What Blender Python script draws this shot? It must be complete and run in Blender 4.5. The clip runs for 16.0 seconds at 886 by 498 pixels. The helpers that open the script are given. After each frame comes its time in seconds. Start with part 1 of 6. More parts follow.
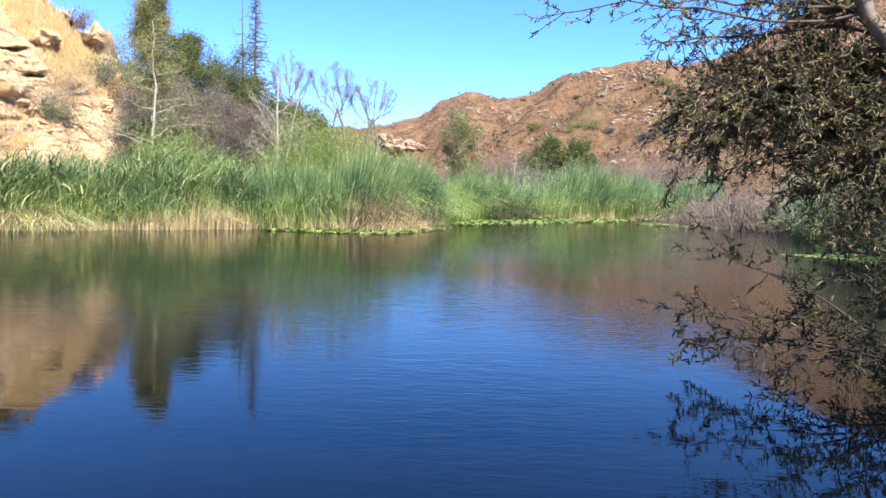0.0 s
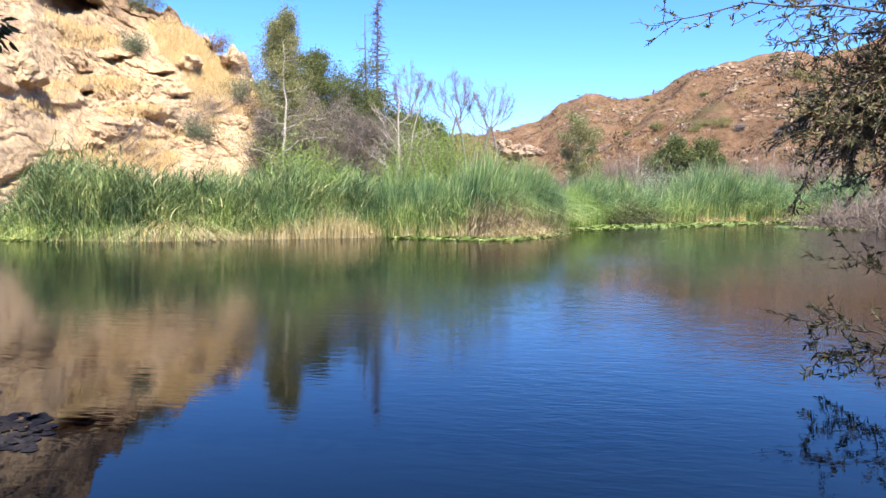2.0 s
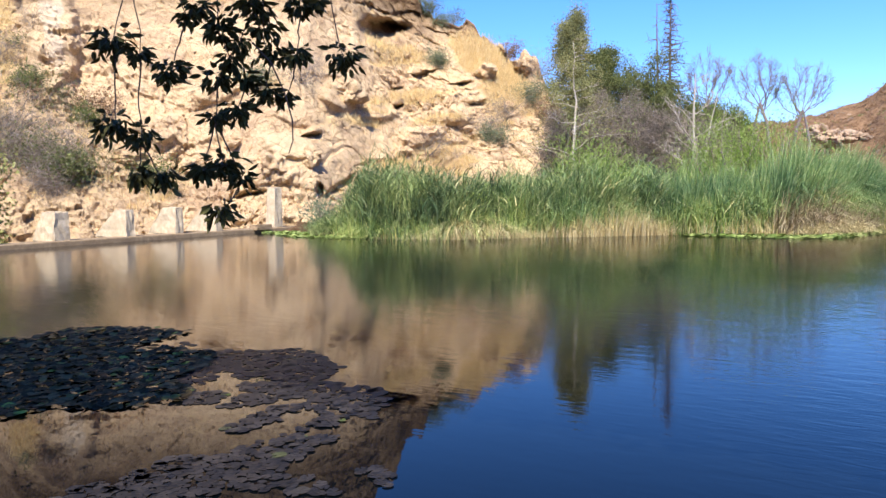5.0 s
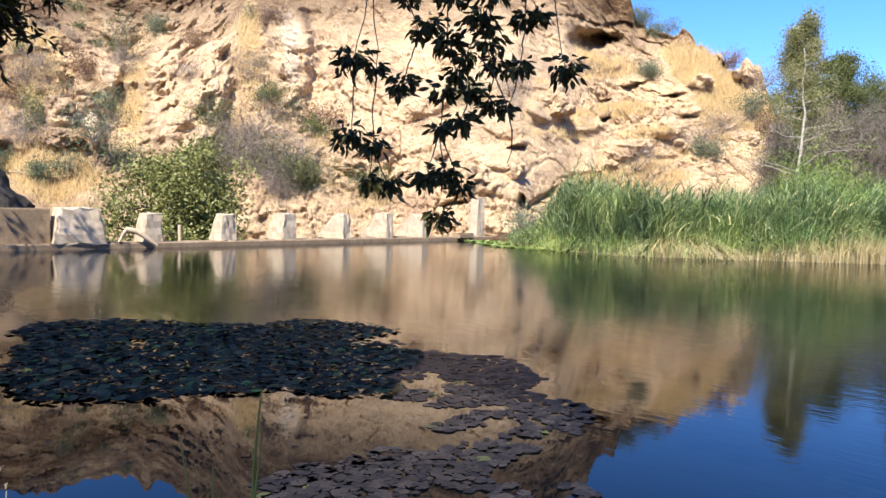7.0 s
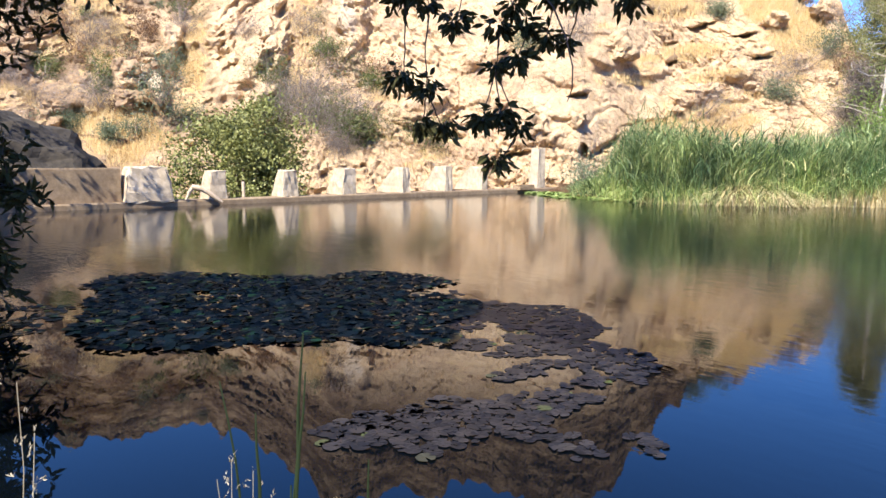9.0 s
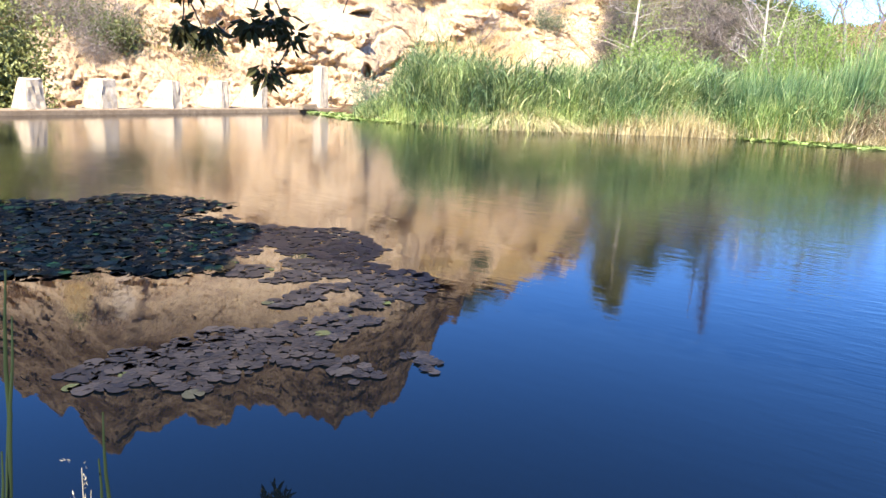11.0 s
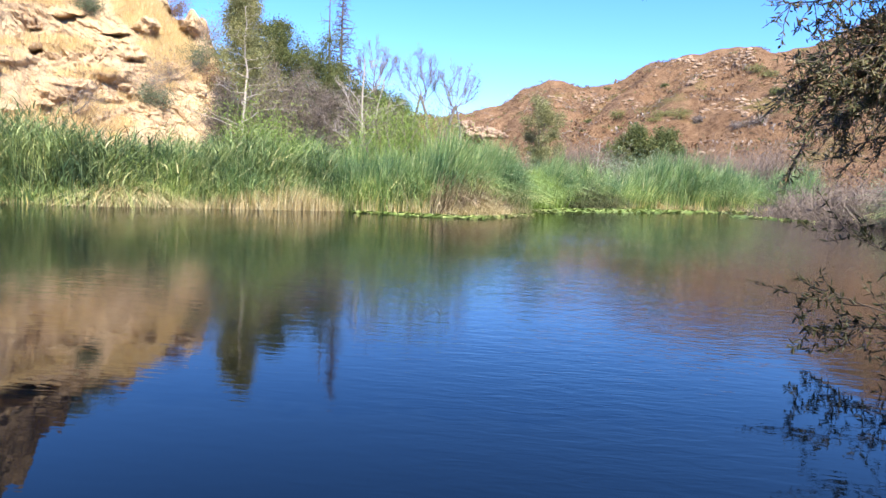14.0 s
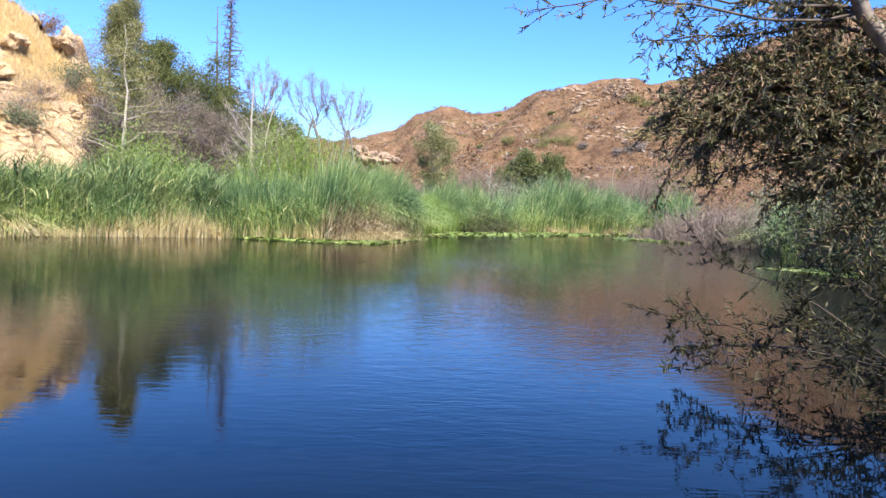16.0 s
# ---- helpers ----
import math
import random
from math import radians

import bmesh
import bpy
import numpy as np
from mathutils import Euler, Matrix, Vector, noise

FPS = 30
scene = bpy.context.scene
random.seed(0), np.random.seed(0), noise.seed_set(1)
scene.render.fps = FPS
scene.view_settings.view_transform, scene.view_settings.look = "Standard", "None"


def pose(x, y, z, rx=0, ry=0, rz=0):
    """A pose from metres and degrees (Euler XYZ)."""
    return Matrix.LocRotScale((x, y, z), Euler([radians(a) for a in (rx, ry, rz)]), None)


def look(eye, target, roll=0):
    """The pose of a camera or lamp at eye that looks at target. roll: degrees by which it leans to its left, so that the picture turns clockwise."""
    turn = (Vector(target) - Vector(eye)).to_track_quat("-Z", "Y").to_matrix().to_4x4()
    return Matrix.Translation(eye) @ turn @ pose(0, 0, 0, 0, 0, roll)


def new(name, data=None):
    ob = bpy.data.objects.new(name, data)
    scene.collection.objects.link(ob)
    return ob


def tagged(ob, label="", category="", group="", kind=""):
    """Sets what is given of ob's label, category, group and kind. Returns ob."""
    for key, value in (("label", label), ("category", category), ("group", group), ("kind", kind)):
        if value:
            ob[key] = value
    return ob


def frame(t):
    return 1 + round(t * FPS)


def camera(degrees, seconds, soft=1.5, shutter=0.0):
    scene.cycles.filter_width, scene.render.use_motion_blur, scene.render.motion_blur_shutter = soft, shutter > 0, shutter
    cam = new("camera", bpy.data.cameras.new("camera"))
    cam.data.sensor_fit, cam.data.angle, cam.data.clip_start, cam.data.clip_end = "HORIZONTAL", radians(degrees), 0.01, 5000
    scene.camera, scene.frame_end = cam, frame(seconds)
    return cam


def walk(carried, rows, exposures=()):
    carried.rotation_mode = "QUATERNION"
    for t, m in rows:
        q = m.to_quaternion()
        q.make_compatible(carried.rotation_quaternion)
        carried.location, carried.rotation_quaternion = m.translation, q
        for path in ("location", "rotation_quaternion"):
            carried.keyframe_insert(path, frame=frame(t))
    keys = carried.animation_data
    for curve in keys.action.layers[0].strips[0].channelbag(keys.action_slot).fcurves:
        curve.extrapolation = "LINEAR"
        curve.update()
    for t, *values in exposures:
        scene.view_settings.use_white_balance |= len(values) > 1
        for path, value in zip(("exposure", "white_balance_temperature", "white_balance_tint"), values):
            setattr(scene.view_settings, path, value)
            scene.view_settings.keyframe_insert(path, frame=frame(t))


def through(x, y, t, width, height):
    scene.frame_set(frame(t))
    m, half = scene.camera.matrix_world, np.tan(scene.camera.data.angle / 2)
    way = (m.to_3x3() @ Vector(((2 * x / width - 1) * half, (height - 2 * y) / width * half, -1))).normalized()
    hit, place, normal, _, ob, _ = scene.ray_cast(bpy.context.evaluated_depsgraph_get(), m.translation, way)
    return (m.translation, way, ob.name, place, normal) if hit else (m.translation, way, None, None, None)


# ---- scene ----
cam = camera(63.63, 16.0)
# seconds, eye x y z, yaw, pitch, roll
ROWS = [
    (0.0, 0.059, -0.008, 1.418, -2.16, -4.33, -1.71),
    (0.5, 0.070, -0.024, 1.432, -0.84, -3.88, -1.28),
    (1.0, 0.043, -0.054, 1.429, 1.02, -3.86, -0.88),
    (1.5, 0.057, -0.081, 1.446, 3.82, -4.04, -0.88),
    (2.0, 0.087, -0.128, 1.473, 7.35, -4.09, -0.55),
    (2.5, 0.067, -0.142, 1.442, 10.58, -3.77, -0.75),
    (3.0, 0.029, -0.159, 1.421, 13.43, -3.62, -0.62),
    (3.5, -0.002, -0.148, 1.422, 16.49, -3.95, -0.52),
    (4.0, -0.014, -0.185, 1.443, 20.57, -4.12, -0.40),
    (4.5, 0.005, -0.238, 1.456, 25.42, -4.21, 0.05),
    (5.0, -0.009, -0.241, 1.464, 30.04, -4.17, 0.86),
    (7.5, -0.103, -0.304, 1.454, 49.24, -3.40, -1.15),
    (8.0, -0.112, -0.290, 1.455, 52.01, -3.88, -0.45),
    (8.2, -0.113, -0.281, 1.445, 52.50, -4.28, -0.27),
    (10.3, -0.295, -0.043, 1.355, 40.77, -12.19, -1.46),
    (10.5, -0.282, -0.043, 1.359, 38.64, -12.51, -1.90),
    (11.0, -0.234, -0.050, 1.370, 33.76, -12.88, -2.18),
    (11.5, -0.224, 0.011, 1.354, 28.31, -12.38, -2.55),
    (12.0, -0.189, 0.016, 1.348, 22.63, -10.96, -3.08),
    (12.5, -0.160, 0.051, 1.351, 16.94, -9.66, -3.42),
    (13.0, -0.165, 0.129, 1.320, 11.76, -8.05, -2.80),
    (13.5, -0.125, 0.169, 1.276, 7.46, -6.69, -2.64),
    (14.0, -0.113, 0.185, 1.263, 4.13, -5.45, -2.68),
    (14.5, -0.098, 0.188, 1.278, 2.29, -4.63, -2.32),
    (15.0, -0.076, 0.205, 1.281, 0.89, -3.82, -2.24),
    (15.5, -0.041, 0.218, 1.290, -1.57, -3.35, -2.26),
    (16.0, -0.010, 0.240, 1.299, -4.25, -3.15, -2.46),
]
EXPOSURES = [(0.0, 1.34), (2.0, 1.28), (3.5, 1.16), (5.0, 1.06), (7.5, 1.18), (8.2, 1.18), (10.3, 1.82), (11.0, 1.90), (12.0, 1.88), (13.0, 1.62), (14.0, 1.36), (16.0, 1.26)]
walk(cam, [(t, pose(x, y, z, 90 + pitch, roll, yaw)) for t, x, y, z, yaw, pitch, roll in ROWS], EXPOSURES)

# ---- light ----
SUN_EL, SUN_AZ = radians(49), math.atan2(0.40, -0.92)
world = bpy.data.worlds.new("sky")
scene.world = world
world.use_nodes = True
wn = world.node_tree
sky = wn.nodes.new("ShaderNodeTexSky")
sky.sky_type, sky.sun_disc = "NISHITA", False
sky.sun_elevation, sky.sun_rotation = SUN_EL, SUN_AZ
sky.altitude, sky.air_density, sky.dust_density, sky.ozone_density = 600, 1.0, 0.0, 6.5
hue = wn.nodes.new("ShaderNodeHueSaturation")
hue.inputs["Saturation"].default_value = 1.18
wn.links.new(sky.outputs[0], hue.inputs["Color"])
tint = wn.nodes.new("ShaderNodeMix")
tint.data_type, tint.blend_type = "RGBA", "MULTIPLY"
tint.inputs[0].default_value = 1.0
wn.links.new(hue.outputs[0], tint.inputs[6])
tint.inputs[7].default_value = (1.0, 0.99, 1.24, 1)
wn.links.new(tint.outputs[2], wn.nodes["Background"].inputs[0])
wn.nodes["Background"].inputs[1].default_value = 0.118
sun = new("sun", bpy.data.lights.new("sun", "SUN"))
sun.data.energy, sun.data.angle, sun.data.color = 5.0, radians(0.53), (1.0, 0.935, 0.82)
sun.matrix_world = look((0, 0, 60), (-math.sin(SUN_AZ) * 60, -math.cos(SUN_AZ) * 60, 60 - 60 * math.tan(SUN_EL)))


# ---- tools ----
def rng_of(seed):
    return np.random.default_rng(seed)


def lattice(ix, iy, iz, seed):
    h = (ix.astype(np.int64) * 374761393 + iy.astype(np.int64) * 668265263 + iz.astype(np.int64) * 2147483647 + seed * 974711) & 0xFFFFFFFF
    h = ((h ^ (h >> 13)) * 1274126177) & 0xFFFFFFFF
    h = ((h ^ (h >> 16)) * 2246822519) & 0xFFFFFFFF
    return (h ^ (h >> 15)).astype(float) / 0xFFFFFFFF


def vnoise(p, seed=0):
    """Smooth value noise in -1..1 at the rows of p."""
    i = np.floor(p).astype(np.int64)
    f = p - i
    f = f * f * f * (f * (f * 6 - 15) + 10)
    out = 0
    for dx in (0, 1):
        for dy in (0, 1):
            for dz in (0, 1):
                w = (f[:, 0] if dx else 1 - f[:, 0]) * (f[:, 1] if dy else 1 - f[:, 1]) * (f[:, 2] if dz else 1 - f[:, 2])
                out = out + w * lattice(i[:, 0] + dx, i[:, 1] + dy, i[:, 2] + dz, seed)
    return out * 2 - 1


def fbm(p, octaves=4, seed=0, gain=0.5):
    total, amp = 0, 1.0
    for o in range(octaves):
        total = total + amp * vnoise(p * 2 ** o + 17.3 * o, seed + o)
        amp *= gain
    return total


def blocks(p, seed=0, tilt=0.8):
    """Broken rock: each block stands in or out by its own amount, with a slanting face. Gives that, and the gap to the next block."""
    i = np.floor(p).astype(np.int64)
    a, b = np.full(len(p), 9.0), np.full(len(p), 9.0)
    face = np.zeros(len(p))
    for dx in (-1, 0, 1):
        for dy in (-1, 0, 1):
            for dz in (-1, 0, 1):
                q = i + np.array([dx, dy, dz])
                r = p - q - np.stack([lattice(q[:, 0], q[:, 1], q[:, 2], seed + k) for k in (1, 2, 3)], 1)
                d = np.linalg.norm(r, axis=1)
                near = d < a
                lean = lattice(q[:, 0], q[:, 1], q[:, 2], seed + 5) - 0.5
                hang = lattice(q[:, 0], q[:, 1], q[:, 2], seed + 6) - 0.35
                h = lattice(q[:, 0], q[:, 1], q[:, 2], seed + 4) - 0.5 + tilt * (lean * (r[:, 0] + r[:, 1]) + hang * r[:, 2])
                face = np.where(near, h, face)
                b = np.minimum(b, np.maximum(a, d))
                a = np.minimum(a, d)
    return face, b - a


def mesh_of(name, verts, faces, material, smooth=False):
    me = bpy.data.meshes.new(name)
    verts = np.asarray(verts, dtype=np.float32)
    if isinstance(faces, np.ndarray):
        n, k = faces.shape
        me.vertices.add(len(verts))
        me.vertices.foreach_set("co", verts.ravel())
        me.loops.add(n * k)
        me.loops.foreach_set("vertex_index", faces.astype(np.int32).ravel())
        me.polygons.add(n)
        me.polygons.foreach_set("loop_start", np.arange(0, n * k, k, dtype=np.int32))
        me.update(calc_edges=True)
        me.validate()
    else:
        me.from_pydata([tuple(v) for v in verts], [], faces)
    me.polygons.foreach_set("use_smooth", np.full(len(me.polygons), smooth))
    me.materials.append(material)
    return me


def part(name, geo, material, parent=None, label="", smooth=False):
    """One mesh object, in its parent's frame: geo is (verts, faces)."""
    ob = new(name, mesh_of(name, geo[0], geo[1], material, smooth))
    if parent is not None:
        ob.parent = parent
    return tagged(ob, label)


def thing(name, label, category, at=(0, 0, 0), group="", kind=""):
    ob = new(name)
    ob.empty_display_size = 0.2
    ob.location = at
    return tagged(ob, label, category, group, kind)


def unit(v):
    v = np.asarray(v, float)
    return v / (np.linalg.norm(v, axis=-1, keepdims=True) + 1e-12)


def join(geos):
    vs, fs, n = [], [], 0
    for v, f in geos:
        vs.append(np.asarray(v))
        fs.append(np.asarray(f) + n)
        n += len(v)
    return np.concatenate(vs), np.concatenate(fs)


def tube(line, radii, sides=6):
    """A tapered tube along a line of points, as quads."""
    line, radii = np.asarray(line, float), np.asarray(radii, float)
    n = len(line)
    d = unit(np.gradient(line, axis=0))
    ref = np.where(np.abs(d[:, 2:3]) > 0.9, np.array([[1.0, 0, 0]]), np.array([[0, 0, 1.0]]))
    a = unit(np.cross(d, ref))
    b = np.cross(d, a)
    th = np.arange(sides) * 2 * np.pi / sides
    v = line[:, None] + radii[:, None, None] * (a[:, None] * np.cos(th)[None, :, None] + b[:, None] * np.sin(th)[None, :, None])
    i, j = np.meshgrid(np.arange(n - 1), np.arange(sides), indexing="ij")
    k = (j + 1) % sides
    f = np.stack([i * sides + j, i * sides + k, (i + 1) * sides + k, (i + 1) * sides + j], -1).reshape(-1, 4)
    return v.reshape(-1, 3), f


def leaf_cloud(at, way, length, width, rng, curl=0.15):
    """Pointed leaves: two folded halves each, from the points at along way."""
    n = len(at)
    way = unit(way)
    side = unit(np.cross(way, rng.normal(size=(n, 3))))
    up = np.cross(side, way)
    L = (np.asarray(length) * np.ones(n))[:, None]
    w = (np.asarray(width) * np.ones(n))[:, None] / 2
    mid = at + way * L * 0.45 - up * L * curl * 0.3
    v = np.stack([at, mid + side * w + up * w * 0.5, at + way * L - up * L * curl, mid - side * w + up * w * 0.5], 1)
    f = np.arange(n * 4).reshape(n, 4)
    return v.reshape(-1, 3), f


def ovate_cloud(at, way, length, width, rng, curl=0.15):
    """Oval leaves for plants close by: two folded halves with a rounded edge."""
    n = len(at)
    way = unit(way)
    side = unit(np.cross(way, rng.normal(size=(n, 3))))
    up = np.cross(side, way)
    L = (np.asarray(length) * np.ones(n))[:, None]
    w = (np.asarray(width) * np.ones(n))[:, None] / 2
    row = [at]
    for t, k in ((0.25, 0.85), (0.6, 0.95)):
        c = at + way * L * t - up * L * curl * t ** 2
        row += [c + side * w * k + up * w * 0.4, c - side * w * k + up * w * 0.4]
    row.append(at + way * L - up * L * curl)
    v = np.stack(row, 1)
    f = (np.arange(n)[:, None, None] * 6 + np.array([[0, 1, 3, 5], [0, 5, 4, 2]])[None]).reshape(-1, 4)
    return v.reshape(-1, 3), f


def blade_cloud(root, lean, height, width, bend, rng, levels=4, snap=2.0):
    """Long narrow blades that rise from their roots and bend over along lean."""
    n = len(root)
    ang = rng.uniform(0, 2 * np.pi, n)
    side = np.stack([np.cos(ang), np.sin(ang), np.zeros(n)], 1)
    t = np.linspace(0, 1, levels)
    h = height[:, None, None]
    p = root[:, None] + np.array([0, 0, 1.0]) * h * (t - 0.55 * np.abs(bend)[:, None] * t ** (snap + 1))[:, :, None] + lean[:, None] * h * (bend[:, None] * t ** snap)[:, :, None]
    w = (width[:, None] * (1 - t ** 2 * 0.92))[:, :, None] / 2
    v = np.stack([p - side[:, None] * w, p + side[:, None] * w], 2).reshape(n, levels * 2, 3)
    q = np.array([[2 * k, 2 * k + 1, 2 * k + 3, 2 * k + 2] for k in range(levels - 1)])
    f = (np.arange(n)[:, None, None] * levels * 2 + q[None]).reshape(-1, 4)
    return v.reshape(-1, 3), f


def box(size, taper=(1, 1), chip=0.0, rng=None):
    """A block on z = 0 with cut corners and a narrower top."""
    sx, sy, sz = size
    bm = bmesh.new()
    bmesh.ops.create_cube(bm, size=1)
    for v in bm.verts:
        top = v.co.z > 0
        v.co = Vector((v.co.x * sx * (taper[0] if top else 1), v.co.y * sy * (taper[1] if top else 1), (v.co.z + 0.5) * sz))
    bmesh.ops.bevel(bm, geom=bm.edges[:], offset=min(size) * 0.06, segments=2, profile=0.6, affect="EDGES")
    if chip:
        bmesh.ops.subdivide_edges(bm, edges=[e for e in bm.edges if e.calc_length() > 0.12], cuts=3, use_grid_fill=True)
        for v in bm.verts:
            v.co += Vector([rng.normal() * chip for _ in range(3)])
    v = [tuple(p.co) for p in bm.verts]
    f = [tuple(p.index for p in q.verts) for q in bm.faces]
    bm.free()
    return v, f


def moved(geo, at, yaw=0.0, scale=1.0):
    c, s = math.cos(yaw), math.sin(yaw)
    v = np.asarray(geo[0], float) * scale
    return np.stack([v[:, 0] * c - v[:, 1] * s, v[:, 0] * s + v[:, 1] * c, v[:, 2]], 1) + np.asarray(at), geo[1]


def polar(az, d, z=0.0):
    """A place by its bearing (degrees to the left of the y axis) and distance."""
    return np.array([-math.sin(radians(az)) * d, math.cos(radians(az)) * d, z])


# ---- materials ----
def nodes_of(name):
    m = bpy.data.materials.new(name)
    m.use_nodes = True
    return m, m.node_tree, m.node_tree.nodes["Principled BSDF"]


def noise_node(nt, scale, detail=5.0, rough=0.6, vector=None, distortion=0.0):
    n = nt.nodes.new("ShaderNodeTexNoise")
    n.inputs["Scale"].default_value, n.inputs["Detail"].default_value = scale, detail
    n.inputs["Roughness"].default_value, n.inputs["Distortion"].default_value = rough, distortion
    if vector is not None:
        nt.links.new(vector, n.inputs["Vector"])
    return n.outputs["Fac"]


def ramp(nt, fac, stops):
    r = nt.nodes.new("ShaderNodeValToRGB")
    while len(r.color_ramp.elements) < len(stops):
        r.color_ramp.elements.new(0.5)
    for e, (p, c) in zip(r.color_ramp.elements, stops):
        e.position, e.color = p, (*c, 1) if len(c) == 3 else c
    nt.links.new(fac, r.inputs[0])
    return r.outputs[0]


def mix(nt, fac, a, b, mode="MIX"):
    m = nt.nodes.new("ShaderNodeMix")
    m.data_type, m.blend_type = "RGBA", mode
    for sock, val in ((m.inputs["Factor"], fac), (m.inputs["A"], a), (m.inputs["B"], b)):
        if isinstance(val, (int, float)):
            sock.default_value = val
        elif isinstance(val, tuple):
            sock.default_value = (*val, 1)
        else:
            nt.links.new(val, sock)
    return m.outputs["Result"]


def place_node(nt):
    return nt.nodes.new("ShaderNodeTexCoord").outputs["Object"]


def bumped(nt, bsdf, fac, strength, distance):
    b = nt.nodes.new("ShaderNodeBump")
    b.inputs["Strength"].default_value, b.inputs["Distance"].default_value = strength, distance
    nt.links.new(fac, b.inputs["Height"])
    nt.links.new(b.outputs[0], bsdf.inputs["Normal"])
    return b


def plain(name, dark, light, scale=8.0, rough=0.8, bump=0.3, distance=0.01, coarse=None):
    """Grain between two colours at two scales, with relief."""
    m, nt, b = nodes_of(name)
    v = place_node(nt)
    fine = noise_node(nt, scale, 6, 0.65, v)
    col = ramp(nt, fine, [(0.3, dark), (0.7, light)])
    big = noise_node(nt, coarse or scale / 7, 4, 0.6, v)
    col = mix(nt, ramp(nt, big, [(0.35, (0, 0, 0)), (0.65, (1, 1, 1))]), col, mix(nt, 0.45, col, dark))
    nt.links.new(col, b.inputs["Base Color"])
    b.inputs["Roughness"].default_value = rough
    bumped(nt, b, fine, bump, distance)
    return m


def foliage(name, stops, through=0.3, rough=0.55):
    """Leaves: each one its own colour, with some light passing through."""
    m, nt, b = nodes_of(name)
    geo = nt.nodes.new("ShaderNodeNewGeometry")
    col = ramp(nt, geo.outputs["Random Per Island"], stops)
    nt.links.new(col, b.inputs["Base Color"])
    b.inputs["Roughness"].default_value = rough
    b.inputs["Specular IOR Level"].default_value = 0.35
    tr = nt.nodes.new("ShaderNodeBsdfTranslucent")
    nt.links.new(col, tr.inputs[0])
    mx = nt.nodes.new("ShaderNodeMixShader")
    mx.inputs[0].default_value = through
    nt.links.new(b.outputs[0], mx.inputs[1])
    nt.links.new(tr.outputs[0], mx.inputs[2])
    nt.links.new(mx.outputs[0], nt.nodes["Material Output"].inputs[0])
    return m


def patch_of(m, scale, low, high):
    """Leaves of one stand differ from place to place."""
    nt = m.node_tree
    node = [q for q in nt.nodes if q.type == "VALTORGB"][0]
    targets = [link.to_socket for link in node.outputs[0].links]
    tint = ramp(nt, noise_node(nt, scale, 4, 0.6, place_node(nt)), [(0.36, low), (0.64, high)])
    col = mix(nt, 1.0, node.outputs[0], tint, "MULTIPLY")
    for t in targets:
        nt.links.new(col, t)


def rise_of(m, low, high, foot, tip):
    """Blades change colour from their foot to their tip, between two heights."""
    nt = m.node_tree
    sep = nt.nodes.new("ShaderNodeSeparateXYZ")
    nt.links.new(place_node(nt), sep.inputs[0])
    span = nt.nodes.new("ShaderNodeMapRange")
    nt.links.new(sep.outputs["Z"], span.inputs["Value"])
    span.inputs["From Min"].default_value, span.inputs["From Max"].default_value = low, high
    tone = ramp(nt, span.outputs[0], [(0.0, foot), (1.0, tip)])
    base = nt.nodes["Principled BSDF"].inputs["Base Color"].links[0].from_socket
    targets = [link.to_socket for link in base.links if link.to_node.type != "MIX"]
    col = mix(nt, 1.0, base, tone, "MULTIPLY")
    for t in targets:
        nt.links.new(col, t)


